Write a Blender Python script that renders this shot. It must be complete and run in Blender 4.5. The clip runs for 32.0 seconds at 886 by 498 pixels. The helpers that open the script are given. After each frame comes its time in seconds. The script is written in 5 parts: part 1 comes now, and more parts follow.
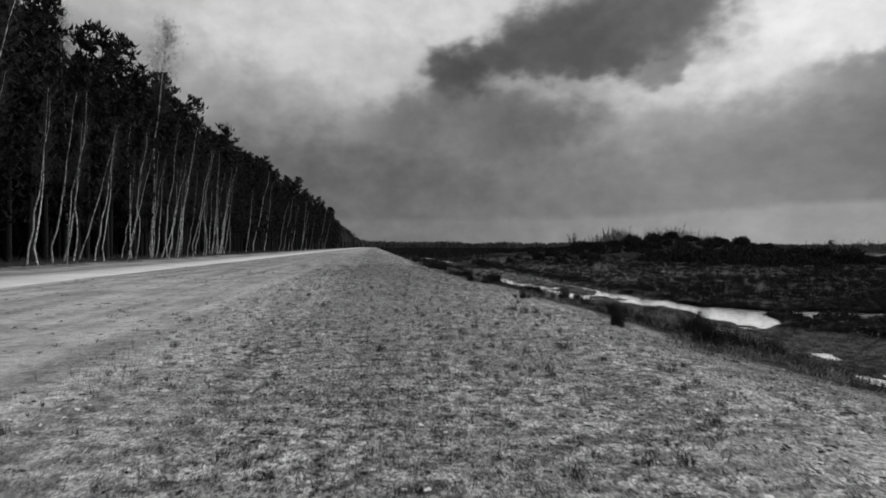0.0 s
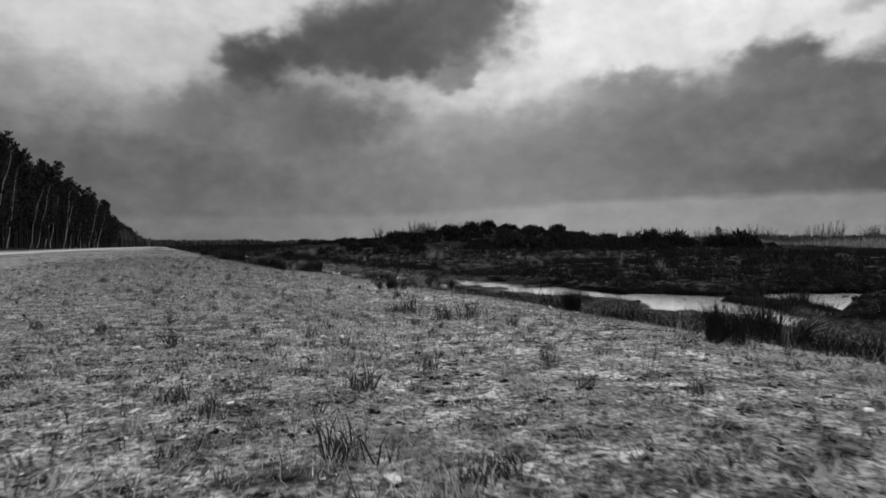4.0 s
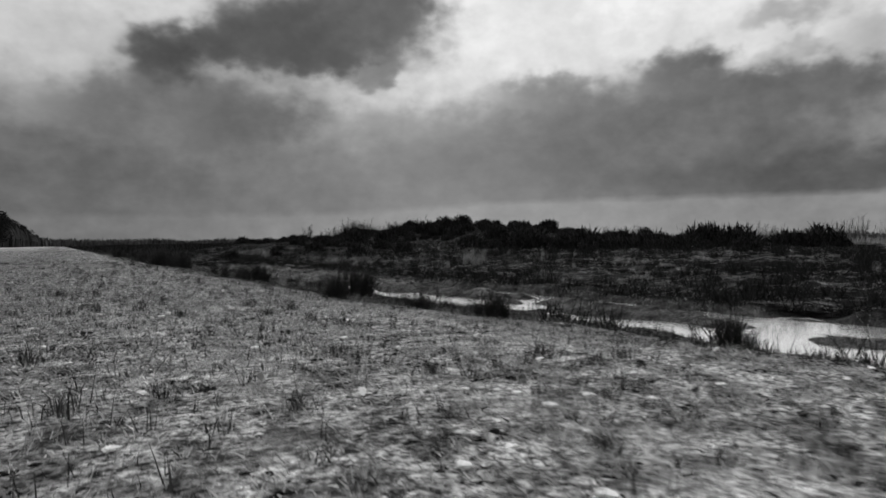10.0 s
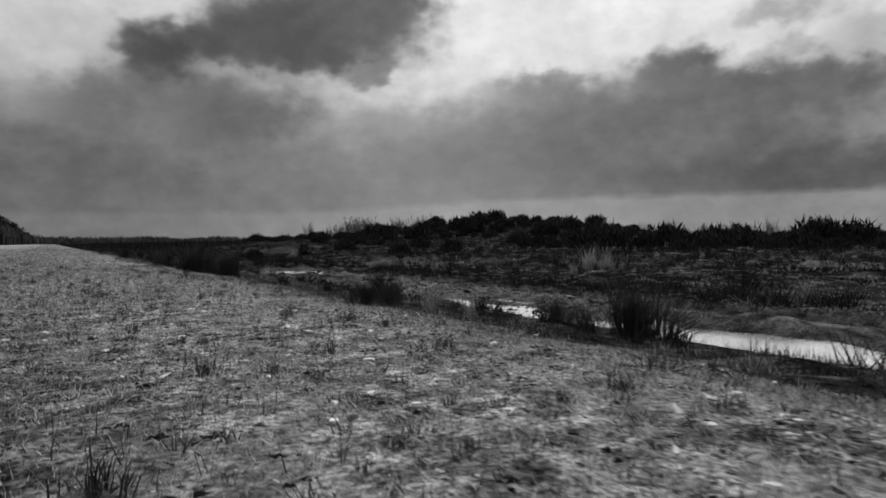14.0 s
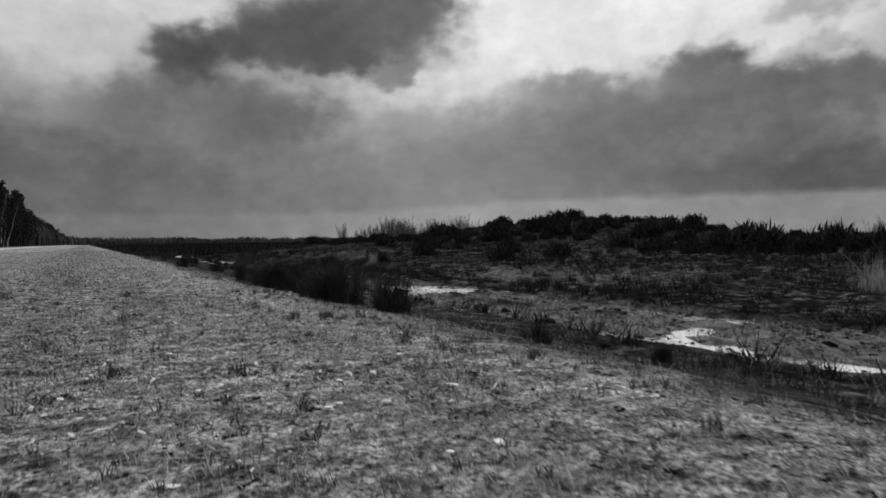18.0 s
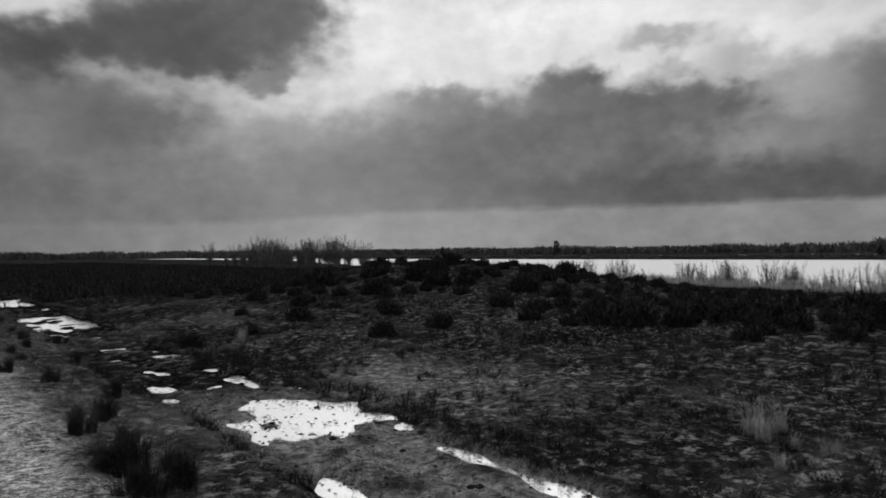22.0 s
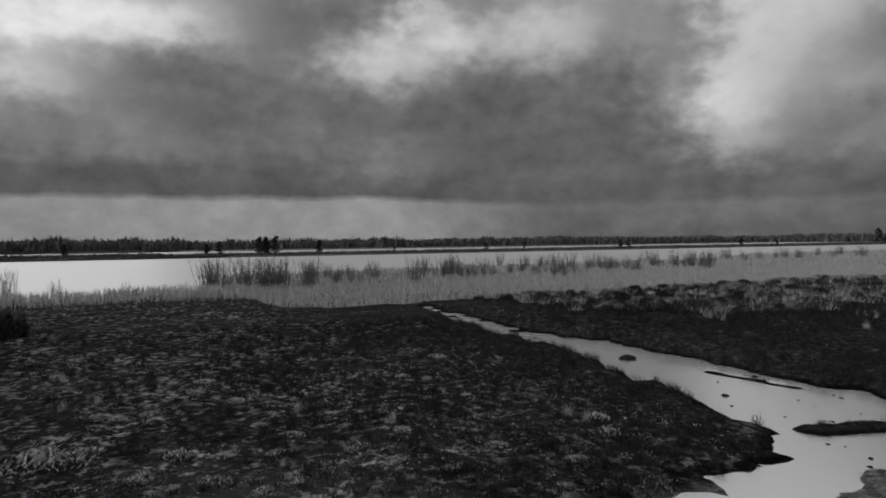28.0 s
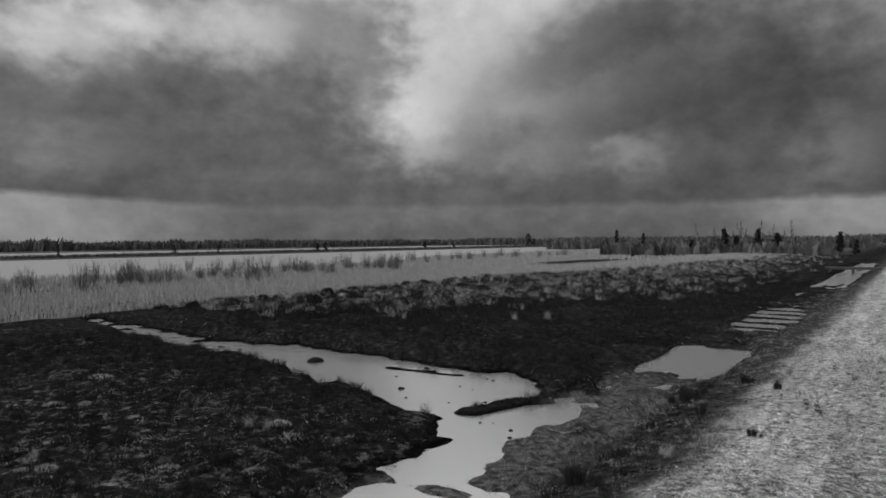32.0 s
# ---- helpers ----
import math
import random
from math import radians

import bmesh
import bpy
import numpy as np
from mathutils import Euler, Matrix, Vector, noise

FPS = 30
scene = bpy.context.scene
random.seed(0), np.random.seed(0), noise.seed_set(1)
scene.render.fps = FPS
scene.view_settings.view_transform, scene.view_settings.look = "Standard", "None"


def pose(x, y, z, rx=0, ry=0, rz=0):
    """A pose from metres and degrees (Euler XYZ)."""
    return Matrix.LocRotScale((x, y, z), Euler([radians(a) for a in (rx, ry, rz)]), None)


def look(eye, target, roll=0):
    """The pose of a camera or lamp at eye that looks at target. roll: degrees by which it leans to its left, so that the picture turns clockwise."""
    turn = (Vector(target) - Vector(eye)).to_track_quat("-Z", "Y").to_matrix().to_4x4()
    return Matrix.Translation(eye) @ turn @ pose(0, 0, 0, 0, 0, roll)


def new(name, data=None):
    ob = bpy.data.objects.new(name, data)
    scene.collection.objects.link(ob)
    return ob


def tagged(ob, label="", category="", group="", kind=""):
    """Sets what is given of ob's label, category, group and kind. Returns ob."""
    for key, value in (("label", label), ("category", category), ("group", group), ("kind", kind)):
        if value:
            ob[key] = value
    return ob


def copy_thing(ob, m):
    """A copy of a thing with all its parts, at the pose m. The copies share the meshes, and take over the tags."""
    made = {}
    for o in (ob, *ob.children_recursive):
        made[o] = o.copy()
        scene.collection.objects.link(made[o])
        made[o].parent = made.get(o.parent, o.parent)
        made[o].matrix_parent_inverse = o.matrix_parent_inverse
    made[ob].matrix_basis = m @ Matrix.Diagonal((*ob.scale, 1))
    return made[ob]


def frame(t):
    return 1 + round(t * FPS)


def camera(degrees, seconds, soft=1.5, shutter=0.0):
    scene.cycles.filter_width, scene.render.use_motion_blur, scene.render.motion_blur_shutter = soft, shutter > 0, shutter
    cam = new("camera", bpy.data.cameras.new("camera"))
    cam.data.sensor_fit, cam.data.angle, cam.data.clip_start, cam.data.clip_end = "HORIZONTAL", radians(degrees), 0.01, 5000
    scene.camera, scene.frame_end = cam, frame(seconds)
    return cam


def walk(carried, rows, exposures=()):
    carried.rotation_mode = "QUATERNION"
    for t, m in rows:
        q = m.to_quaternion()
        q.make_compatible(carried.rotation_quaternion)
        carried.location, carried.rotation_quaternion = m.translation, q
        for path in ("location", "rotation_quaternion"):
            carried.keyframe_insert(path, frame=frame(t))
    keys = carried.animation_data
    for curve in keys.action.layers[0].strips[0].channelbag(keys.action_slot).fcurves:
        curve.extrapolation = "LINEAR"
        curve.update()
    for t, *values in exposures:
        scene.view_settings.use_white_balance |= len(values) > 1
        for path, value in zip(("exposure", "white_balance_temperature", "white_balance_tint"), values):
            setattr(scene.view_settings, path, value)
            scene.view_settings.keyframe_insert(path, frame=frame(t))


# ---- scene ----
# A low flight along a grassy road verge beside a wood, then up and round over a wet heath with a lake.
# x runs across the road (east), y along it (north); the verge lies at z = 0.
cam = camera(70, 32.0, soft=1.65, shutter=0.25)
PATH = [
    (0, 0.614, 4.875, 1.253, 6.31, -0.19, 0.50),
    (0.5, 0.709, 5.882, 1.408, 5.28, -0.31, 0.45),
    (1, 0.778, 6.768, 1.442, 5.45, -0.11, 0.40),
    (1.5, 0.905, 7.686, 1.316, 6.23, -0.01, 0.30),
    (2, 1.000, 8.482, 1.004, 8.11, 0.03, 0.20),
    (2.5, 1.139, 9.427, 0.814, 12.12, -0.33, 0.10),
    (3, 1.264, 10.291, 0.718, 16.62, -0.39, -0.10),
    (3.5, 1.334, 11.146, 0.624, 20.86, -0.34, -0.20),
    (4, 1.442, 12.091, 0.591, 24.03, -0.40, -0.30),
    (4.5, 1.530, 12.953, 0.561, 25.48, -0.46, -0.30),
    (6.5, 1.787, 17.207, 0.540, 30.89, -0.34, -0.30),
    (7, 1.743, 18.132, 0.515, 31.05, -0.34, -0.30),
    (7.5, 1.728, 18.969, 0.492, 31.13, -0.44, -0.30),
    (8, 1.736, 19.892, 0.489, 31.21, -0.54, -0.30),
    (8.5, 1.766, 20.716, 0.504, 31.17, -0.49, -0.30),
    (9, 1.798, 21.608, 0.518, 31.28, -0.44, -0.30),
    (9.5, 1.782, 22.418, 0.520, 31.25, -0.44, -0.30),
    (10, 1.763, 23.275, 0.521, 31.15, -0.44, -0.30),
    (10.5, 1.758, 24.041, 0.513, 31.04, -0.47, -0.30),
    (11, 1.729, 24.859, 0.535, 30.90, -0.49, -0.30),
    (11.5, 1.704, 25.666, 0.550, 30.92, -0.47, -0.30),
    (12, 1.692, 26.355, 0.541, 31.07, -0.44, -0.30),
    (12.5, 1.678, 27.099, 0.537, 31.19, -0.54, -0.30),
    (13, 1.628, 27.790, 0.548, 31.40, -0.65, -0.30),
    (13.5, 1.623, 28.575, 0.556, 31.53, -0.65, -0.30),
    (14, 1.661, 29.342, 0.543, 31.70, -0.65, -0.30),
    (14.5, 1.667, 30.144, 0.527, 32.01, -0.55, -0.30),
    (16.5, 1.248, 33.402, 0.549, 32.07, -0.60, -0.30),
    (17, 1.260, 34.133, 0.577, 31.54, -0.60, -0.30),
    (17.5, 1.286, 34.939, 0.602, 30.59, -0.59, -0.30),
    (18, 1.315, 35.625, 0.729, 29.45, -0.59, -0.30),
    (18.5, 1.426, 36.345, 0.991, 28.91, -0.38, -0.30),
    (19, 1.619, 36.836, 1.322, 28.09, 0.20, -0.30),
    (19.5, 1.766, 37.045, 1.731, 27.68, 0.40, -0.35),
    (20, 1.807, 37.094, 2.095, 27.85, 0.55, -0.40),
    (20.5, 1.870, 37.090, 2.404, 28.23, 0.60, -0.45),
    (21, 1.947, 37.018, 2.691, 30.31, 0.50, -0.50),
    (21.5, 1.924, 36.852, 2.962, 34.61, 0.40, -0.55),
    (22, 1.871, 36.694, 3.278, 40.64, 0.30, -0.60),
    (22.5, 1.888, 36.552, 3.411, 46.09, 0.15, -0.65),
    (23, 1.903, 36.282, 3.607, 52.21, 0.00, -0.70),
    (23.5, 1.843, 36.076, 3.811, 60.76, -0.15, -0.80),
    (24, 1.853, 35.926, 3.896, 71.18, -0.30, -0.90),
    (24.5, 1.871, 35.842, 4.043, 80.07, -0.38, -0.95),
    (25, 1.908, 35.826, 4.119, 90.63, -0.45, -1.00),
    (25.5, 1.896, 35.829, 4.169, 97.12, -0.50, -1.00),
    (27.5, 1.607, 35.648, 4.251, 112.33, -0.60, -0.75),
    (28, 1.620, 35.584, 4.232, 116.32, -0.65, -0.65),
    (28.5, 1.587, 35.447, 4.235, 120.19, -0.65, -0.64),
    (29, 1.576, 35.283, 4.219, 125.87, -0.65, -0.62),
    (29.5, 1.538, 35.227, 4.235, 132.33, -0.65, -0.61),
    (30, 1.507, 35.228, 4.246, 137.70, -0.65, -0.60),
    (30.5, 1.489, 35.220, 4.255, 140.54, -0.65, -0.59),
    (31, 1.435, 35.247, 4.278, 141.97, -0.65, -0.57),
    (31.5, 1.423, 35.231, 4.277, 142.72, -0.65, -0.56),
    (32, 1.444, 35.192, 4.274, 143.13, -0.65, -0.55),
]
walk(cam, [(t, pose(x, y, z, 90 + tilt, -lean, -turn)) for t, x, y, z, turn, tilt, lean in PATH])

# ---- light: overcast winter sky with a veiled low sun ----
SUN_TURN, SUN_UP = 31.5, 17.4
world = bpy.data.worlds.new("overcast_sky")
scene.world = world
world.use_nodes = True


def node(tree, kind, links=(), operation="", dims="", data=""):
    """A node with its inputs set or linked: links are (input, socket) pairs."""
    n = tree.nodes.new(kind)
    if operation:
        n.operation = operation
    if dims:
        n.noise_dimensions = dims
    if data:
        n.data_type = data
    for key, value in links:
        if isinstance(value, bpy.types.NodeSocket):
            tree.links.new(value, n.inputs[key])
        else:
            n.inputs[key].default_value = value
    return n


def maths(tree, op, a, b=0.0, c=0.0):
    n = node(tree, "ShaderNodeMath", ((0, a), (1, b), (2, c)), operation=op)
    return n.outputs[0]


def vmaths(tree, op, a, b=(0, 0, 0), c=(0, 0, 0)):
    links = [(0, a), (1, b)] + ([(2, c)] if op == "MULTIPLY_ADD" else [])
    n = node(tree, "ShaderNodeVectorMath", links, operation=op)
    return n.outputs["Value"] if op == "DOT_PRODUCT" else n.outputs[0]


def ramp(tree, value, stops):
    n = node(tree, "ShaderNodeValToRGB", ((0, value),))
    n.color_ramp.elements[0].position, n.color_ramp.elements[1].position = stops[0][0], stops[-1][0]
    for p, _ in stops[1:-1]:
        n.color_ramp.elements.new(p)
    for e, (p, v) in zip(n.color_ramp.elements, stops):
        e.color = (v, v, v, 1)
    return n.outputs[0]


# clouds: turn and height in degrees, half widths, tone
# broad light and dark of the veil
VEIL = [
    (-2.2, 15.6, 6.1, 1.7, 0.58), (-17.2, 13.0, 23.5, 6.5, 0.58), (2.9, 18.5, 12.4, 3.6, 0.79), (-8.1, 17.9, 8.6, 3.0, 0.81), (-3.1, 6.8, 26.4, 3.3, 0.37), (9.4, 18.9, 13.7, 2.8, 0.81),
    (-0.0, 16.0, 6.7, 3.2, 0.75), (7.9, 4.9, 23.6, 2.3, 0.35), (49.4, 17.4, 24.9, 3.9, 0.77), (53.9, 19.0, 7.3, 1.4, 0.88), (34.2, 20.7, 2.8, 0.9, 0.93), (24.5, 13.1, 9.5, 2.4, 0.71),
    (28.1, 10.5, 7.9, 2.2, 0.50), (30.1, 16.0, 6.8, 2.6, 0.63), (34.4, 17.3, 15.4, 4.5, 0.86), (52.3, 20.4, 6.9, 1.9, 0.93), (67.2, 15.8, 9.0, 4.1, 0.83), (63.4, 15.6, 11.7, 4.7, 0.90),
    (69.5, 10.0, 8.3, 3.2, 0.51), (91.0, 19.7, 16.8, 2.0, 0.61),
]
# the dark cloud over the road
ROAD_CLOUD = [
    (11.1, 11.3, 9.3, 3.2, 0.37), (5.5, 11.1, 5.6, 2.5, 0.42), (13.8, 10.1, 4.2, 2.1, 0.34), (15.8, 18.5, 4.8, 2.0, 0.39), (12.5, 16.7, 4.6, 1.8, 0.27), (7.5, 15.4, 3.2, 2.2, 0.25),
    (17.2, 17.2, 4.8, 2.4, 0.26), (22.1, 18.6, 7.8, 4.0, 0.23), (25.6, 20.3, 5.1, 2.7, 0.26), (21.1, 16.3, 4.4, 1.8, 0.21), (25.1, 15.0, 1.7, 1.5, 0.41),
]
# the long grey bank
LONG_BANK = [
    (39.7, 7.9, 12.7, 4.2, 0.37), (40.3, 13.2, 3.9, 1.2, 0.45), (48.0, 10.0, 10.4, 3.2, 0.37), (57.3, 8.6, 12.0, 4.0, 0.36), (60.1, 6.2, 13.2, 2.7, 0.31), (48.5, 5.9, 13.4, 1.9, 0.32),
    (51.2, 13.9, 2.8, 1.4, 0.39), (53.5, 14.6, 2.0, 1.3, 0.34), (55.6, 12.4, 2.8, 1.5, 0.37), (62.8, 11.8, 4.2, 1.2, 0.34), (60.1, 14.6, 2.6, 1.3, 0.71), (65.3, 15.6, 2.4, 1.8, 0.71),
]
# grey banks over the lake
EAST_BANK = [
    (45.5, 7.2, 16.6, 2.5, 0.31), (58.2, 9.6, 11.2, 3.9, 0.36), (63.2, 5.4, 14.2, 1.3, 0.28), (59.9, 17.4, 3.4, 1.0, 0.64), (59.8, 12.4, 5.1, 1.4, 0.37), (80.4, 10.9, 8.9, 4.4, 0.37),
    (78.4, 13.7, 5.1, 2.4, 0.36), (83.0, 5.4, 11.0, 1.9, 0.29), (82.7, 12.3, 1.1, 0.7, 0.75), (70.5, 11.8, 3.6, 2.6, 0.58), (67.6, 8.9, 4.8, 1.6, 0.50),
]
# heavy rain cloud
RAIN = [
    (99.4, 19.6, 12.1, 2.2, 0.54), (109.0, 16.7, 9.7, 4.5, 0.41), (120.8, 14.3, 8.5, 6.9, 0.37), (89.0, 16.9, 12.1, 3.2, 0.90), (83.3, 12.1, 4.4, 2.3, 0.79), (86.9, 9.1, 11.3, 2.9, 0.45),
    (95.3, 14.1, 8.4, 2.5, 0.37), (98.9, 10.7, 5.7, 2.1, 0.36), (105.2, 10.9, 7.1, 2.7, 0.45), (87.3, 4.9, 12.2, 1.7, 0.31), (108.2, 17.4, 10.5, 4.6, 0.40), (119.8, 11.7, 16.2, 9.0, 0.35),
    (115.6, 19.9, 2.6, 1.3, 0.68), (128.4, 15.8, 8.7, 5.1, 0.37), (122.3, 4.9, 11.2, 1.5, 0.31), (134.5, 4.6, 11.3, 2.7, 0.37),
]
# light gap and dark cloud to the south-east
SOUTH = [
    (142.0, 12.0, 4.8, 7.1, 0.79), (144.1, 17.2, 6.3, 4.7, 0.75), (136.0, 16.7, 3.4, 4.7, 0.50), (149.1, 11.9, 5.1, 3.3, 0.58), (150.6, 7.9, 7.8, 2.8, 0.45), (111.6, 15.9, 5.4, 2.7, 0.71),
    (116.6, 17.7, 5.0, 1.9, 0.79), (125.8, 18.0, 5.7, 2.9, 0.71), (111.4, 7.6, 5.0, 1.9, 0.45), (138.9, 4.0, 18.3, 2.3, 0.34), (154.2, 15.0, 4.9, 2.6, 0.45), (169.2, 11.9, 11.0, 8.3, 0.28),
    (161.3, 17.6, 6.7, 3.4, 0.32), (167.9, 5.7, 8.0, 2.6, 0.31), (159.9, 7.5, 3.1, 1.6, 0.48), (175.4, 6.5, 2.9, 2.9, 0.39), (175.7, 1.8, 4.9, 1.0, 0.45),
]
wt = world.node_tree
way = node(wt, "ShaderNodeTexCoord").outputs["Generated"]
bits = node(wt, "ShaderNodeSeparateXYZ", ((0, way),)).outputs
turn = maths(wt, "MULTIPLY", maths(wt, "ARCTAN2", bits[0], bits[1]), 57.29578)
up = maths(wt, "MULTIPLY", maths(wt, "ARCSINE", bits[2]), 57.29578)
place = node(wt, "ShaderNodeCombineXYZ", ((0, turn), (1, up))).outputs[0]
flat = vmaths(wt, "MULTIPLY", place, (0.10, 0.14, 0))
soft1 = node(wt, "ShaderNodeTexNoise", (("Vector", flat), ("Scale", 1.6), ("Detail", 3.5), ("Roughness", 0.5)), dims="2D")
soft2 = node(wt, "ShaderNodeTexNoise", (("Vector", vmaths(wt, "ADD", flat, (7.3, 3.1, 0))), ("Scale", 5.0), ("Detail", 2.5), ("Roughness", 0.45)), dims="2D")
soft3 = node(wt, "ShaderNodeTexNoise", (("Vector", vmaths(wt, "ADD", flat, (1.7, 9.4, 0))), ("Scale", 17.0), ("Detail", 4.0), ("Roughness", 0.6)), dims="2D")
half = (0.5, 0.5, 0.5)
bend1 = vmaths(wt, "MULTIPLY", vmaths(wt, "SUBTRACT", soft1.outputs["Color"], half), (3.0, 1.6, 0))
bend2 = vmaths(wt, "MULTIPLY", vmaths(wt, "SUBTRACT", soft2.outputs["Color"], half), (3.4, 2.2, 0))
bend3 = vmaths(wt, "MULTIPLY", vmaths(wt, "SUBTRACT", soft3.outputs["Color"], half), (0.45, 0.4, 0))
spot = vmaths(wt, "ADD", vmaths(wt, "ADD", vmaths(wt, "ADD", place, bend1), bend2), bend3)
# the veil: pale under the cloud base, grey above it, light higher up
low = vmaths(wt, "ADD", place, vmaths(wt, "MULTIPLY", vmaths(wt, "ADD", bend1, bend2), (0, 0.22, 0)))
rise = maths(wt, "MULTIPLY", ramp(wt, maths(wt, "DIVIDE", turn, 100.0), [(0.0, 0.0), (0.36, 1.0)]), 1.8)
over = maths(wt, "SUBTRACT", node(wt, "ShaderNodeSeparateXYZ", ((0, low),)).outputs[1], rise)
veil = ramp(wt, maths(wt, "DIVIDE", over, 60.0),
            [(0.0, 0.35), (0.033, 0.34), (0.075, 0.36), (0.12, 0.41), (0.17, 0.54), (0.23, 0.70), (0.32, 0.80), (0.45, 0.88), (1.0, 0.90)])
side = maths(wt, "MULTIPLY", maths(wt, "SUBTRACT", maths(wt, "COSINE", maths(wt, "RADIANS", maths(wt, "SUBTRACT", turn, 30.0))), 1.0), 0.055)
tone = maths(wt, "ADD", veil, side)
# each cloud is laid over those behind it
# bright patch added above the view so the pools reflect lighter
SKY_FILL = [(134, 31, 36, 10.5, 0.98)]
for bank, crisp in ((SKY_FILL, 1.5), (VEIL, 1.2), (LONG_BANK, 1.5), (ROAD_CLOUD, 1.9), (EAST_BANK, 1.5), (RAIN, 1.4), (SOUTH, 1.3)):
    for ct, ce, wx, wy, shade in bank:
        off = vmaths(wt, "MULTIPLY_ADD", spot, (1 / wx, 1 / wy, 0), (-ct / wx, -ce / wy, 0))
        dip = maths(wt, "POWER", 0.42, maths(wt, "POWER", vmaths(wt, "DOT_PRODUCT", off, off), crisp))
        tone = maths(wt, "MULTIPLY_ADD", dip, maths(wt, "SUBTRACT", shade, tone), tone)
# the disc of the veiled sun
off = vmaths(wt, "MULTIPLY_ADD", place, (1 / 0.6, 1 / 0.6, 0), (-SUN_TURN / 0.6, -SUN_UP / 0.6, 0))
disc = maths(wt, "POWER", 0.30, maths(wt, "POWER", vmaths(wt, "DOT_PRODUCT", off, off), 2.0))
tone = maths(wt, "MULTIPLY_ADD", disc, maths(wt, "SUBTRACT", 0.68, tone), tone)
# the pale strip under the flat cloud base
level = maths(wt, "MULTIPLY", ramp(wt, maths(wt, "DIVIDE", turn, 180.0), [(0.0, 0.24), (0.11, 0.27), (0.21, 0.38), (0.62, 0.40), (0.70, 0.32)]), 10.0)
under = maths(wt, "DIVIDE", maths(wt, "SUBTRACT", maths(wt, "ADD", level, 0.3), node(wt, "ShaderNodeSeparateXYZ", ((0, low),)).outputs[1]), 0.6)
under = maths(wt, "MULTIPLY", ramp(wt, under, [(0.0, 0.0), (0.5, 0.5), (1.0, 1.0)]), ramp(wt, maths(wt, "DIVIDE", turn, 180.0), [(0.62, 1.0), (0.70, 0.25), (0.92, 0.3), (0.97, 0.8)]))
pale_sky = ramp(wt, maths(wt, "DIVIDE", turn, 180.0), [(0.0, 0.39), (0.25, 0.46), (0.6, 0.54)])
tone = maths(wt, "MULTIPLY_ADD", under, maths(wt, "SUBTRACT", pale_sky, tone), tone)
ragged = maths(wt, "MULTIPLY", maths(wt, "SUBTRACT", soft1.outputs[0], 0.5), 0.12)
fine = maths(wt, "MULTIPLY", maths(wt, "SUBTRACT", soft2.outputs[0], 0.5), 0.09)
grain = maths(wt, "MULTIPLY", maths(wt, "SUBTRACT", soft3.outputs[0], 0.5), 0.035)
tone = maths(wt, "ADD", maths(wt, "ADD", maths(wt, "ADD", tone, ragged), fine), grain)
tone = maths(wt, "MINIMUM", maths(wt, "MAXIMUM", tone, 0.16), 0.93)
cloud = maths(wt, "POWER", tone, 2.2)
air = node(wt, "ShaderNodeTexSky")
air.sky_type, air.sun_disc = "NISHITA", False
air.sun_elevation, air.sun_rotation = radians(SUN_UP), radians(SUN_TURN)
grey = node(wt, "ShaderNodeRGBToBW", ((0, air.outputs[0]),)).outputs[0]
light = maths(wt, "MULTIPLY_ADD", grey, 0.004, cloud)
back = node(wt, "ShaderNodeBackground", (("Color", light), ("Strength", 1.0)))
wt.links.new(back.outputs[0], wt.nodes["World Output"].inputs[0])

lamp = bpy.data.lights.new("veiled_sun", "SUN")
lamp.energy, lamp.angle, lamp.color = 2.5, radians(120), (1, 1, 1)
sun = new("veiled_sun", lamp)
sun.matrix_world = look((0, 0, 50), (-math.sin(radians(SUN_TURN)) * 50, -math.cos(radians(SUN_TURN)) * 50, 50 - 50 * math.tan(radians(SUN_UP))))


# ---- materials (the clip is black and white) ----
def material(name, dark, pale, scale=8.0, detail=6.0, rough=0.9, spread=(0.35, 0.65), bump=0.0, patch=None, random=0.0, island=0.0, spec=0.2):
    """A rough surface: fine grain between two greys, larger patches, relief, and change from piece to piece."""
    m = bpy.data.materials.new(name)
    m.use_nodes = True
    t = m.node_tree
    pos = node(t, "ShaderNodeNewGeometry").outputs["Position"]
    grain = node(t, "ShaderNodeTexNoise", (("Vector", pos), ("Scale", scale), ("Detail", detail), ("Roughness", 0.65)))
    value = ramp(t, grain.outputs[0], [(spread[0], dark), (spread[1], pale)])
    if patch:
        wide = node(t, "ShaderNodeTexNoise", (("Vector", pos), ("Scale", patch[0]), ("Detail", 4.0)))
        value = maths(t, "MULTIPLY", value, ramp(t, wide.outputs[0], [(0.35, patch[1]), (0.65, patch[2])]))
    if random:
        pick = node(t, "ShaderNodeObjectInfo").outputs["Random"]
        value = maths(t, "MULTIPLY", value, maths(t, "MULTIPLY_ADD", pick, random, 1 - random / 2))
    if island:
        pick = node(t, "ShaderNodeNewGeometry").outputs["Random Per Island"]
        value = maths(t, "MULTIPLY", value, maths(t, "MULTIPLY_ADD", pick, island, 1 - island / 2))
    b = t.nodes["Principled BSDF"]
    t.links.new(value, b.inputs["Base Color"])
    b.inputs["Roughness"].default_value = rough
    b.inputs["Specular IOR Level"].default_value = spec
    if bump:
        lift = node(t, "ShaderNodeBump", (("Height", grain.outputs[0]), ("Strength", bump), ("Distance", 0.05)))
        t.links.new(lift.outputs[0], b.inputs["Normal"])
    return m


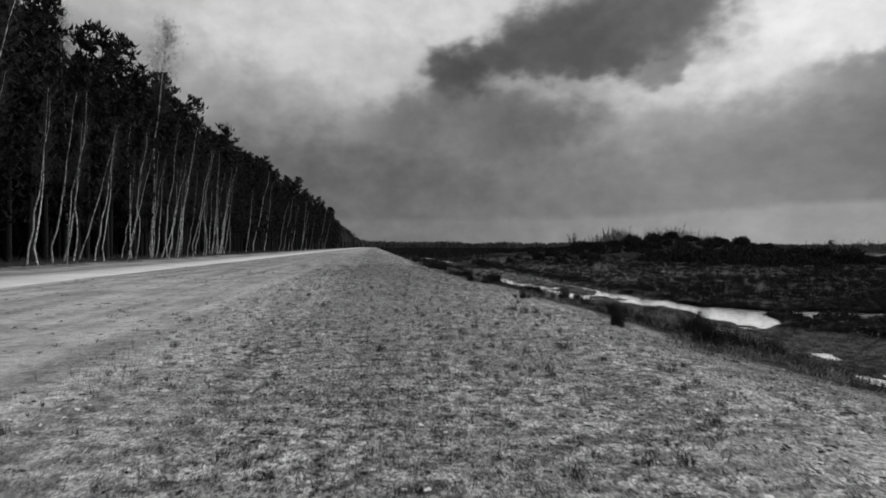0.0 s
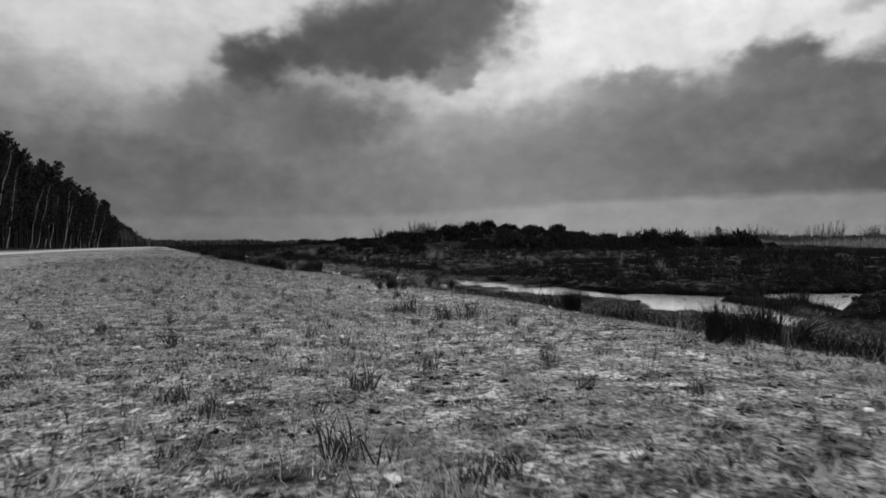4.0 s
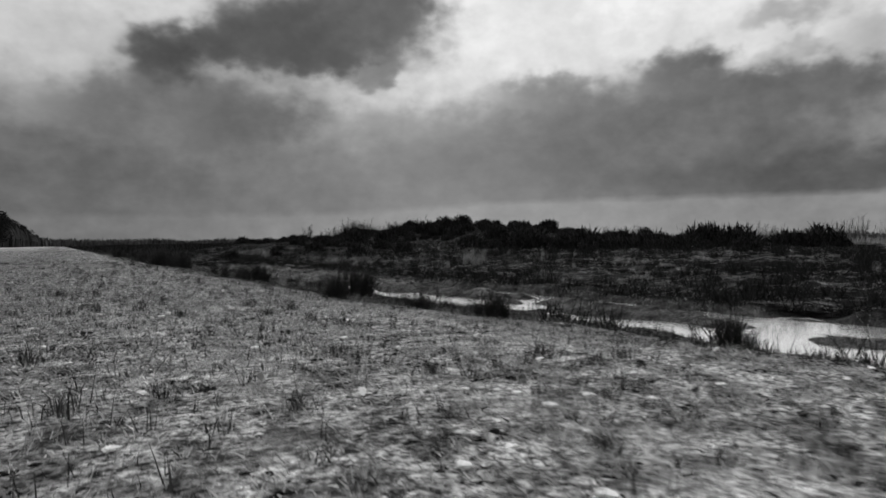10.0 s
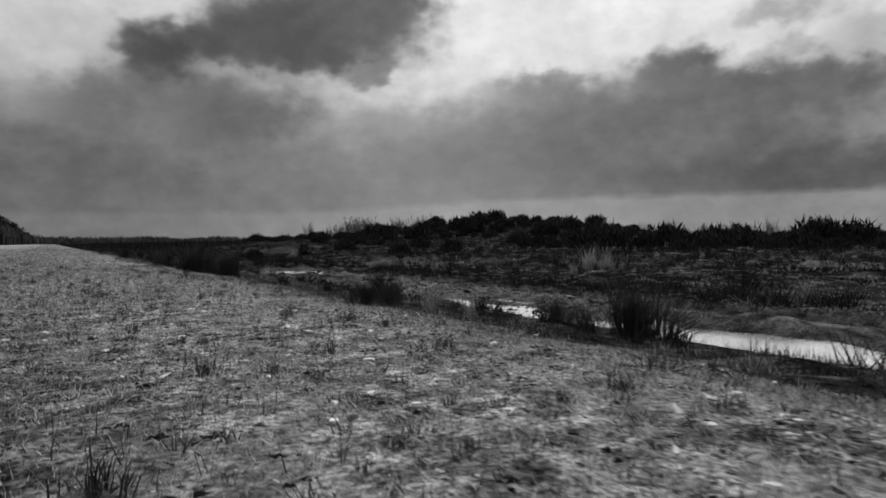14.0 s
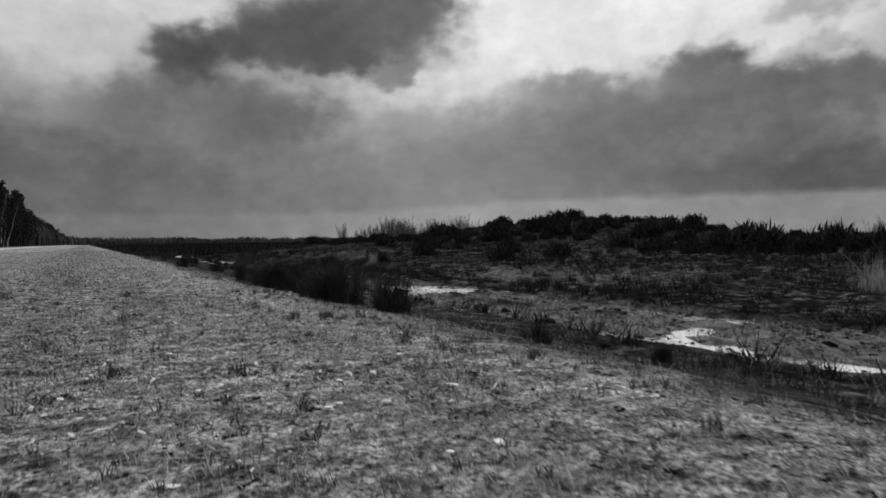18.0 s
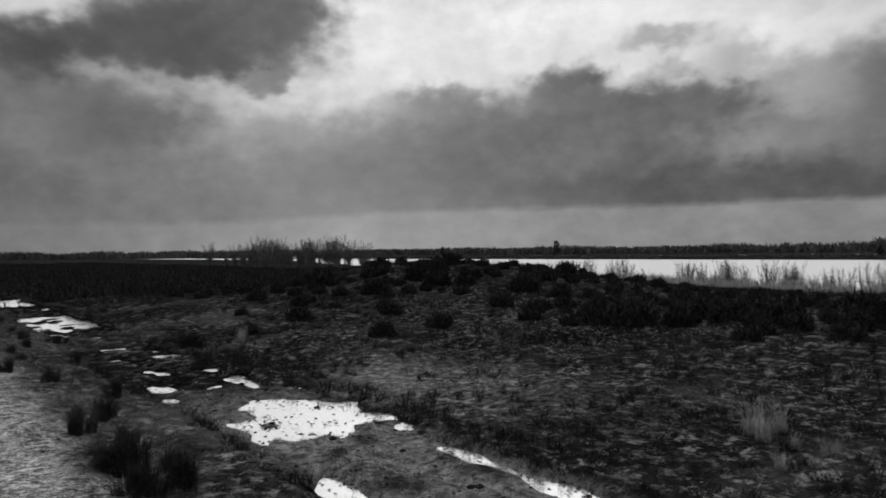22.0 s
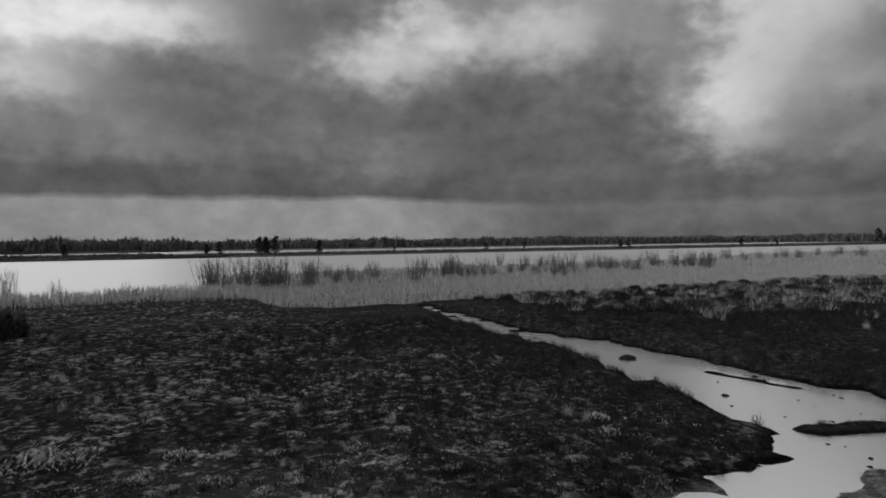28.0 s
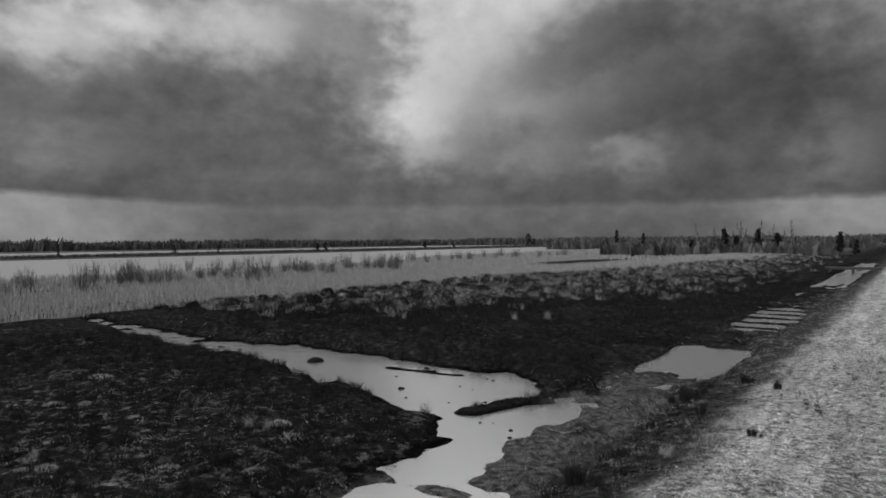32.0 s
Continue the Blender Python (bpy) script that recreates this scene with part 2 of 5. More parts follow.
def ground_material():
    """Pale verge turf, the bare wheel tracks in it, and the black peat and heather litter east of its edge."""
    m = bpy.data.materials.new("turf_and_peat")
    m.use_nodes = True
    t = m.node_tree
    pos = node(t, "ShaderNodeNewGeometry").outputs["Position"]
    x, y, z = node(t, "ShaderNodeSeparateXYZ", ((0, pos),)).outputs
    n1 = node(t, "ShaderNodeTexNoise", (("Vector", pos), ("Scale", 0.55), ("Detail", 5.0), ("Roughness", 0.6)))
    n2 = node(t, "ShaderNodeTexNoise", (("Vector", pos), ("Scale", 5.0), ("Detail", 8.0), ("Roughness", 0.7)))
    n3 = node(t, "ShaderNodeTexNoise", (("Vector", pos), ("Scale", 38.0), ("Detail", 4.0), ("Roughness", 0.7)))
    streak = node(t, "ShaderNodeTexNoise", (("Vector", vmaths(t, "MULTIPLY", pos, (1.6, 0.12, 0))), ("Scale", 1.0), ("Detail", 4.0)))
    # strong dark grain in the colour also stands in for self-shadow between tufts
    turf = maths(t, "MULTIPLY", ramp(t, n2.outputs[0], [(0.37, 0.05), (0.48, 0.21), (0.58, 0.52)]), ramp(t, n3.outputs[0], [(0.40, 0.25), (0.58, 1.50)]))
    clod_shade = node(t, "ShaderNodeTexNoise", (("Vector", pos), ("Scale", 17.0), ("Detail", 3.0), ("Roughness", 0.6)))
    turf = maths(t, "MULTIPLY", turf, ramp(t, clod_shade.outputs[0], [(0.36, 0.25), (0.46, 1.0), (0.62, 1.25)]))
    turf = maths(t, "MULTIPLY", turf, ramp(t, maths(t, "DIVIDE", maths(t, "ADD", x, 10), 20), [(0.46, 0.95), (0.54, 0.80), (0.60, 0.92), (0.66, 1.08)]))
    sand = maths(t, "MULTIPLY", ramp(t, node(t, "ShaderNodeTexNoise", (("Vector", vmaths(t, "MULTIPLY", pos, (1.3, 0.6, 0))), ("Scale", 1.1), ("Detail", 5.0), ("Roughness", 0.6))).outputs[0], [(0.50, 0.0), (0.60, 1.0)]), ramp(t, maths(t, "DIVIDE", x, 10), [(0.12, 0.0), (0.28, 1.0)]))
    turf = node(t, "ShaderNodeMix", ((0, maths(t, "MULTIPLY", sand, 0.5)), (2, turf), (3, maths(t, "MULTIPLY", ramp(t, n3.outputs[0], [(0.36, 0.34), (0.62, 0.62)]), ramp(t, clod_shade.outputs[0], [(0.36, 0.5), (0.50, 1.0)])))), data="FLOAT").outputs[0]
    # short mown turf nearer the road
    mown = maths(t, "MULTIPLY", ramp(t, n2.outputs[0], [(0.33, 0.20), (0.45, 0.36), (0.65, 0.46)]), ramp(t, n3.outputs[0], [(0.36, 0.75), (0.62, 1.15)]))
    lane = maths(t, "ADD", x, maths(t, "MULTIPLY", maths(t, "SUBTRACT", n1.outputs[0], 0.5), 3.0))
    turf = node(t, "ShaderNodeMix", ((0, ramp(t, maths(t, "DIVIDE", maths(t, "ADD", lane, 10), 20), [(0.34, 1.0), (0.50, 0.0)])), (2, turf), (3, mown)), data="FLOAT").outputs[0]
    turf = maths(t, "MULTIPLY", turf, ramp(t, streak.outputs[0], [(0.36, 0.78), (0.60, 1.2)]))
    turf = maths(t, "MULTIPLY", turf, ramp(t, n1.outputs[0], [(0.35, 0.8), (0.62, 1.15)]))
    # darker further up the verge
    turf = maths(t, "MULTIPLY", turf, ramp(t, maths(t, "DIVIDE", y, 100), [(0.24, 1.0), (0.34, 0.80)]))
    peat = maths(t, "MULTIPLY", ramp(t, n2.outputs[0], [(0.40, 0.006), (0.55, 0.014), (0.70, 0.050)]), ramp(t, n3.outputs[0], [(0.35, 0.5), (0.65, 1.5)]))
    litter = node(t, "ShaderNodeTexNoise", (("Vector", vmaths(t, "MULTIPLY", pos, (1, 1, 3))), ("Scale", 3.1), ("Detail", 7.0), ("Roughness", 0.75)))
    pale = maths(t, "MULTIPLY", ramp(t, litter.outputs[0], [(0.52, 0.0), (0.63, 0.23)]), ramp(t, n1.outputs[0], [(0.42, 0.15), (0.6, 1.0)]))
    pale = maths(t, "MULTIPLY", pale, ramp(t, maths(t, "DIVIDE", maths(t, "ADD", y, maths(t, "MULTIPLY", n1.outputs[0], 8.0)), 100), [(0.27, 0.22), (0.34, 1.0)]))
    peat = maths(t, "ADD", peat, pale)
    broad = node(t, "ShaderNodeTexNoise", (("Vector", vmaths(t, "ADD", pos, (31, 5, 0))), ("Scale", 0.17), ("Detail", 6.0), ("Roughness", 0.6)))
    sward = maths(t, "MULTIPLY", ramp(t, broad.outputs[0], [(0.49, 0.0), (0.60, 0.04)]), ramp(t, n3.outputs[0], [(0.35, 0.4), (0.65, 1.3)]))
    sward = maths(t, "MULTIPLY", sward, ramp(t, maths(t, "DIVIDE", y, 100), [(0.30, 0.3), (0.46, 1.0)]))
    sward = maths(t, "MULTIPLY", sward, ramp(t, maths(t, "DIVIDE", x, 100), [(0.13, 1.0), (0.20, 0.25)]))
    peat = maths(t, "ADD", peat, sward)
    peat = maths(t, "MULTIPLY", peat, ramp(t, maths(t, "DIVIDE", y, 200), [(0.29, 1.0), (0.46, 0.6)]))
    peat = maths(t, "MULTIPLY", peat, ramp(t, maths(t, "DIVIDE", maths(t, "ADD", z, 1), 4), [(0.29, 1.0), (0.36, 0.85)]))
    meadow = maths(t, "MULTIPLY", ramp(t, maths(t, "DIVIDE", maths(t, "ABSOLUTE", maths(t, "SUBTRACT", x, 13.0)), 10), [(0.10, 1.0), (0.38, 0.0)]), ramp(t, maths(t, "DIVIDE", maths(t, "ABSOLUTE", maths(t, "SUBTRACT", y, 50.0)), 10), [(0.15, 1.0), (0.60, 0.0)]))
    meadow = maths(t, "MULTIPLY", meadow, maths(t, "MULTIPLY", ramp(t, n2.outputs[0], [(0.42, 0.1), (0.56, 1.0)]), ramp(t, n3.outputs[0], [(0.35, 0.03), (0.65, 0.14)])))
    peat = maths(t, "ADD", peat, meadow)
    # sedge before the reeds
    front = maths(t, "MAXIMUM", maths(t, "MULTIPLY_ADD", y, 0.5, 23.0), 13.0)
    sedge = ramp(t, maths(t, "DIVIDE", maths(t, "ADD", maths(t, "SUBTRACT", x, front), maths(t, "MULTIPLY", n1.outputs[0], 8)), 40), [(0.10, 0.0), (0.40, 1.0)])
    sedge = maths(t, "MULTIPLY", sedge, ramp(t, maths(t, "DIVIDE", maths(t, "ADD", y, 10), 100), [(0.12, 1.0), (0.20, 0.0)]))
    sedge = maths(t, "MULTIPLY", sedge, ramp(t, n2.outputs[0], [(0.46, 0.0), (0.58, 0.18)]))
    peat = maths(t, "ADD", peat, sedge)
    soaked = ramp(t, maths(t, "MULTIPLY", z, -1.0), [(0.36, 1.0), (0.44, 0.35)])
    peat = maths(t, "MULTIPLY", peat, soaked)
    # bed of the ditch: flattened pale grass
    bed = ramp(t, maths(t, "DIVIDE", maths(t, "ABSOLUTE", maths(t, "SUBTRACT", x, 8.6)), 10), [(0.12, 1.0), (0.18, 0.0)])
    deep = ramp(t, maths(t, "MULTIPLY", z, -1.0), [(0.33, 0.0), (0.40, 1.0)])
    bed = maths(t, "MULTIPLY", bed, deep)
    bed = maths(t, "MULTIPLY", bed, ramp(t, maths(t, "DIVIDE", y, 100), [(0.0, 0.05), (0.12, 0.1), (0.15, 0.45), (0.26, 0.5), (0.35, 0.4), (0.40, 0.85), (0.50, 0.85), (0.55, 0.0)]))
    straw = maths(t, "MULTIPLY", ramp(t, n2.outputs[0], [(0.38, 0.05), (0.62, 0.28)]), ramp(t, n3.outputs[0], [(0.38, 0.4), (0.62, 1.5)]))
    peat = node(t, "ShaderNodeMix", ((0, bed), (2, peat), (3, straw)), data="FLOAT").outputs[0]
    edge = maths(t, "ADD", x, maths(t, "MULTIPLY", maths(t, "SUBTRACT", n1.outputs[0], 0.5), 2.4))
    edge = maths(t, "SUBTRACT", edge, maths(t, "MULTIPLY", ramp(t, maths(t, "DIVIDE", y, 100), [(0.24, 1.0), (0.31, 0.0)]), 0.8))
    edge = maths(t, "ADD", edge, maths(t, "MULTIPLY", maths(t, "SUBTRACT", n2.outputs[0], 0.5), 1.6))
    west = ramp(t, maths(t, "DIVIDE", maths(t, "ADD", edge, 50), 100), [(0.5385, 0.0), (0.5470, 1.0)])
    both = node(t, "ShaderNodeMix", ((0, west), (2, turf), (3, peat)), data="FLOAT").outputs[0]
    rough = maths(t, "MULTIPLY", ramp(t, maths(t, "DIVIDE", x, 10), [(0.40, 1.0), (0.80, 0.0)]), ramp(t, maths(t, "DIVIDE", maths(t, "ADD", y, 10), 100), [(0.22, 1.0), (0.34, 0.35)]))
    rough = maths(t, "MULTIPLY", rough, maths(t, "MULTIPLY", ramp(t, n2.outputs[0], [(0.42, 0.0), (0.56, 0.11)]), ramp(t, n3.outputs[0], [(0.38, 0.4), (0.62, 1.4)])))
    both = maths(t, "ADD", both, maths(t, "MULTIPLY", rough, west))
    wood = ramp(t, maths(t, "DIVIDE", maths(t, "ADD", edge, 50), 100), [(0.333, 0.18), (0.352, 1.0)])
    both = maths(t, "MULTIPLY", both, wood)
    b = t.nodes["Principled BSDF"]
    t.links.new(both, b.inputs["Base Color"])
    b.inputs["Roughness"].default_value = 0.95
    b.inputs["Specular IOR Level"].default_value = 0.0
    h = maths(t, "ADD", n3.outputs[0], maths(t, "MULTIPLY", n2.outputs[0], 2.0))
    lift = node(t, "ShaderNodeBump", (("Height", h), ("Strength", 0.75), ("Distance", 0.05)))
    t.links.new(lift.outputs[0], b.inputs["Normal"])
    return m


def water_material(name, rough, ripple, size, ior=4.5, body=0.10):
    m = bpy.data.materials.new(name)
    m.use_nodes = True
    t = m.node_tree
    pos = node(t, "ShaderNodeNewGeometry").outputs["Position"]
    wave = node(t, "ShaderNodeTexNoise", (("Vector", pos), ("Scale", size), ("Detail", 3.0)))
    b = t.nodes["Principled BSDF"]
    b.inputs["Base Color"].default_value = (body, body, body, 1)
    b.inputs["Roughness"].default_value = rough
    b.inputs["IOR"].default_value = ior
    lift = node(t, "ShaderNodeBump", (("Height", wave.outputs[0]), ("Strength", ripple), ("Distance", 0.05)))
    t.links.new(lift.outputs[0], b.inputs["Normal"])
    return m


M_GROUND, M_WATER, M_LAKE = ground_material(), water_material("still_water", 0.18, 0.05, 2.2, 5.2, 0.20), water_material("ruffled_water", 0.42, 0.4, 3.0, 2.2, 0.16)
M_ROAD = material("worn_asphalt", 0.42, 0.62, 30, rough=0.85, bump=0.2, patch=(0.4, 0.85, 1.1))
M_BLADE = material("dry_grass", 0.32, 0.72, 3.0, rough=0.8, island=0.9)
M_SHADY = material("dark_grass", 0.02, 0.09, 3.0, rough=0.85, island=0.9)
M_RUSH = material("rush_stems", 0.008, 0.026, 6.0, rough=0.7, island=0.9)
M_HEATH = material("heather", 0.008, 0.026, 9.0, rough=0.95, island=1.0, random=0.5)
M_STRAW = material("bleached_straw", 0.16, 0.40, 5.0, rough=0.85, island=0.7, random=0.3)
M_REED = material("reed_bed", 0.21, 0.42, 2.0, rough=0.9, island=0.7)
M_BIRCH = material("birch_bark", 0.10, 0.68, 5.0, rough=0.8, spread=(0.40, 0.53), bump=0.2, random=0.5)
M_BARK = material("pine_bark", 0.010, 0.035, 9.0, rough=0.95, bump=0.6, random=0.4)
M_TWIG = material("bare_twigs", 0.025, 0.07, 6.0, rough=0.9, island=0.5)
M_WILLOW = material("willow_twigs", 0.05, 0.13, 6.0, rough=0.9, island=0.6)
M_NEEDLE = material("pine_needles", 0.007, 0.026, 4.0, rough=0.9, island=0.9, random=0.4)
# greys raised to put distance haze into the wood's own colour
M_HAZYWOOD = material("far_wood", 0.06, 0.11, 0.25, rough=1.0, island=0.7)
M_STONE = material("pale_stone", 0.60, 0.88, 14.0, rough=0.9, bump=0.3, random=0.3)
M_PEAT = material("wet_peat", 0.006, 0.022, 12.0, rough=0.95, bump=0.6, spec=0.03)
M_MOSS = material("pale_moss", 0.08, 0.50, 16.0, rough=1.0, bump=0.8, random=0.4)
M_LITTER = material("leaf_litter", 0.03, 0.11, 10.0, rough=1.0, island=0.8)


# ---- helpers for meshes ----
def mesh(name, verts, faces, mat, smooth=False):
    """A mesh from arrays of points and of triangles or quads."""
    verts, faces = np.asarray(verts, np.float32), np.asarray(faces, np.int32)
    me = bpy.data.meshes.new(name)
    k = faces.shape[1]
    me.vertices.add(len(verts))
    me.vertices.foreach_set("co", verts.ravel())
    me.loops.add(faces.size)
    me.loops.foreach_set("vertex_index", faces.ravel())
    me.polygons.add(len(faces))
    me.polygons.foreach_set("loop_start", np.arange(0, faces.size, k, dtype=np.int32))
    me.polygons.foreach_set("use_smooth", np.full(len(faces), smooth))
    me.update(calc_edges=True)
    me.validate()
    me.materials.append(mat)
    return me


def part(name, me, parent, label="", kind=""):
    ob = new(name, me)
    ob.parent = parent
    return tagged(ob, label, kind=kind)


def merge(bits):
    """Joins lists of (points, faces) with faces of one size."""
    vs, fs, n = [], [], 0
    for v, f in bits:
        vs.append(v)
        fs.append(np.asarray(f) + n)
        n += len(v)
    return np.concatenate(vs), np.concatenate(fs)


RNG = np.random.default_rng(7)


def hash2(i, j, seed):
    h = (i.astype(np.int64) * 374761393 + j.astype(np.int64) * 668265263 + seed * 1274126177) & 0xFFFFFFFF
    h = ((h ^ (h >> 13)) * 1274126177) & 0xFFFFFFFF
    return ((h ^ (h >> 16)) & 0xFFFF) / 65535.0


def field(x, y, size, seed=0):
    """Smooth value noise from -1 to 1 with bumps of that size."""
    u, v = np.asarray(x) / size, np.asarray(y) / size
    i, j = np.floor(u), np.floor(v)
    a, b = u - i, v - j
    a, b = a * a * (3 - 2 * a), b * b * (3 - 2 * b)
    h = lambda p, q: hash2(i + p, j + q, seed)
    return 2 * ((h(0, 0) * (1 - a) + h(1, 0) * a) * (1 - b) + (h(0, 1) * (1 - a) + h(1, 1) * a) * b) - 1


def fbm(x, y, size, seed=0, octaves=4):
    return sum(field(x, y, size / 2 ** k, seed + k) * 0.5 ** k for k in range(octaves)) / 1.6


def step(a, b, v):
    s = np.clip((v - a) / (b - a), 0, 1)
    return s * s * (3 - 2 * s)


def capsule(x, y, ax, ay, ar, bx, by, br):
    """Signed distance to a stretch of bank whose half width goes from ar to br."""
    dx, dy = bx - ax, by - ay
    s = np.clip(((x - ax) * dx + (y - ay) * dy) / (dx * dx + dy * dy), 0, 1)
    return np.hypot(x - ax - s * dx, y - ay - s * dy) - (ar + s * (br - ar))


# ---- the ground ----
WATER = -0.50
POOL = [(43, 16.6, 0.7), (31, 18.3, 1.5), (24, 18.0, 2.0), (17.5, 18.2, 2.4), (13.5, 18.6, 2.9), (10.5, 19.9, 1.5), (10.4, 22.2, 0.85), (9.4, 25.0, 0.75), (9.6, 27.5, 0.6)]
# level of the ditch bed over the water, along the road
BED = [(-200, 0.06), (-109, 0.06), (-107, -0.05), (-37, -0.05), (-33, 0.08), (-14, 0.07), (-12.5, -0.02), (-1, -0.02), (0.5, 0.10), (5, 0.10), (6.2, -0.15), (11.8, -0.15), (13, 0.06), (23, 0.06), (26, 0.01), (35, 0.01), (37, 0.03), (39, 0.06), (42, 0.08), (47.6, 0.08), (48.5, -0.02), (51.6, -0.02), (52.5, 0.05), (72, 0.08), (74, -0.05), (81, -0.05), (84, 0.06), (93, 0.06), (95, -0.05), (103, -0.05), (106, 0.06), (200, 0.06)]


def height(x, y):
    x, y = np.asarray(x, float), np.asarray(y, float)
    wob = fbm(x, y, 3.0, 3)
    small = fbm(x, y, 0.8, 11, 3)
    z = 0.02 * fbm(x, y, 5, 21) + 0.012 * small
    # wheel tracks in the verge
    z -= 0.03 * np.exp(-((x + 0.55 + 0.15 * field(y, y * 0, 9, 5)) / 0.16) ** 2) + 0.03 * np.exp(-((x + 4.65 + 0.15 * field(y, y * 0, 9, 6)) / 0.25) ** 2)
    z += 0.20 * step(-13.5, -18, x) + 0.25 * step(-18, -60, x)
    # the heath
    heath = -0.38 + 0.04 * step(7.5, 5.5, x) + 0.20 * step(10.6, 15, x) + 0.26 * step(14, 23, x) + 0.10 * wob + 0.06 * small + 0.05 * fbm(x, y, 0.45, 41, 2) * step(10, 13, x)
    ridge = np.exp(-np.minimum.reduce([
        ((x - 36) / 10.0) ** 2 + (np.clip(np.abs(y - 77) - 5, 0, None) / 13.0) ** 2]))
    heath += ridge * (2.2 + 0.25 * fbm(x, y, 6, 31))
    heath += 0.40 * np.exp(-((x - 36) / 9.0) ** 2 - ((y - 47) / 9.0) ** 2)
    heath += 0.75 * np.exp(-((x - 17) / 9.0) ** 2 - ((y - 78) / 11.0) ** 2)
    # reed flats and lake basin
    flat = -0.44 + 0.04 * wob
    heath = heath + (flat - heath) * step(40, 47, x + 2.5 * wob) * step(30, 22, y)
    shore = 60 + 36 * step(32, 20, y) + 7 * fbm(x * 0, y, 22, 51) + 2.0 * wob
    shore = shore + 30 * step(-60, -140, y) + 0.4 * np.clip(y - 95, 0, 250)
    lake = step(0, 6, x - shore) * step(238, 230, x)
    lake = np.maximum(lake, step(248, 256, x + 3 * wob) * step(455, 440, x))
    heath = heath * (1 - lake) - 1.4 * lake
    heath += 0.35 * step(228, 238, x) * step(258, 248, x) + 0.5 * step(440, 460, x)
    brow = 0.9 * step(31, 25, y)
    z = z + (heath - z) * step(3.3, 6.1, x - brow + 0.5 * wob)
    # the ditch beside the verge
    rim = np.interp(y, [12, 16, 18, 20, 22, 24, 27, 46, 48, 52, 54], [7.4, 7.6, 7.6, 7.6, 7.5, 7.5, 7.4, 7.2, 7.6, 7.6, 7.2])
    near, far = step(rim - 1.0, rim, x + 0.35 * wob + 0.3 * small), step(0.14, -0.14, x - np.interp(y, [36, 40, 46, 48, 52, 54], [9.95, 10.25, 10.25, 10.5, 10.5, 10.0]) + 0.3 * wob + 0.2 * small)
    clumps = fbm(x * 1.5, y * 0.75, 1.1, 63, 3)
    bed = WATER + np.interp(y + 0.7 * wob, [q[0] for q in BED], [q[1] for q in BED]) + (0.10 * clumps + 0.05 * small + 0.06 * field(x, y, 0.7, 65) + 0.06 * field(x, y, 0.38, 68)) * (1 - 0.75 * step(-14, -12, y) * step(1, -1, y))
    rut = step(31, 36, y) * step(46.5, 45.5, y + 0.4 * small)
    bed -= 0.24 * np.exp(-((x - 9.80 + 0.15 * wob) / 0.24) ** 2) * rut + 0.20 * np.exp(-((x - 7.5 + 0.2 * step(38, 42, y) + 0.2 * wob) / 0.23) ** 2) * rut
    # the two wheel ruts of an old track along the ditch bed
    track = step(21, 25, y) * step(39, 36, y)
    bed += 0.07 * np.exp(-((x - 8.75) / 0.45) ** 2) * track
    bed -= 0.17 * np.exp(-((x - 9.68 + 0.2 * wob) / 0.20) ** 2) * track
    bed -= 0.15 * np.exp(-((x - 7.85 + 0.2 * wob) / 0.40) ** 2) * track * np.clip(0.45 + 1.3 * field(y, y * 0, 1.7, 66), 0, 1)
    bed += 0.07 * np.sin(y * 2.6 + 0.6 * wob) * step(-14, -12, y) * step(1, -1, y)
    lie = near * far * step(130, 100, np.abs(y))
    z = z + (bed - z) * lie
    # the pool and its inlet
    gap = np.full_like(x, 99.0)
    for (ax, ay, ar), (bx, by, br) in zip(POOL, POOL[1:]):
        gap = np.minimum(gap, capsule(x, y, ax, ay, ar, bx, by, br))
    gap = np.minimum(gap, capsule(x, y, 10.2, 19.0, 0.6, 9.4, 15.6, -0.1))
    gap = gap + 0.5 * wob + 0.42 * small + 0.22 * fbm(x, y, 0.45, 43, 2)
    wet = step(0.9, -0.5, gap)
    z = z + (WATER - 0.13 + 0.08 * step(20, 30, x) + 0.10 * step(18, 26, x) * small - z) * wet
    clod = 0.16 * step(13, 22, x) * np.clip(fbm(x * 0.7, y * 1.6, 1.0, 67, 3), -1, 1)
    z = z + clod * wet
    z = z + 0.15 * np.clip(fbm(x * 1.3, y * 0.6, 0.9, 69, 3) - 0.05, -0.3, 1) * wet * step(20.5, 23, y)
    # the raised bank between the pool and the ditch
    bank = step(0.9, 0.0, capsule(x, y, 10.2, 17.1, 0.5, 12.9, 13.0, 1.0) + 0.3 * wob + 0.2 * small)
    z = z + (WATER + 0.40 + 0.08 * small - z) * bank * step(-0.6, 0.2, gap)
    isle = step(0.35, -0.15, capsule(x, y, 10.4, 18.5, 0.30, 11.5, 20.7, 0.12) + 0.15 * wob + 0.5 * small)
    z = z + (WATER + 0.13 + 0.05 * small - z) * isle
    bar = step(0.3, -0.1, capsule(x, y, 14.5, 16.9, 0.12, 17.5, 17.3, 0.1) + 0.25 * small)
    z = z + (WATER + 0.04 - z) * bar
    bar = step(0.25, -0.1, capsule(x, y, 8.2, 25.5, 0.16, 11.2, 26.0, 0.16) + 0.2 * wob + 0.3 * small)
    z = z + (WATER + 0.05 - z) * bar
    # wet sedge ground between the inlet and the verge
    land = step(9.0, 8.5, x + 0.5 * wob + 0.4 * small) * step(16.3, 17.5, y) * step(25.6, 24.2, y + small)
    z = z + (np.maximum(z, WATER + 0.035 + 0.03 * wob + 0.04 * small) - z) * land
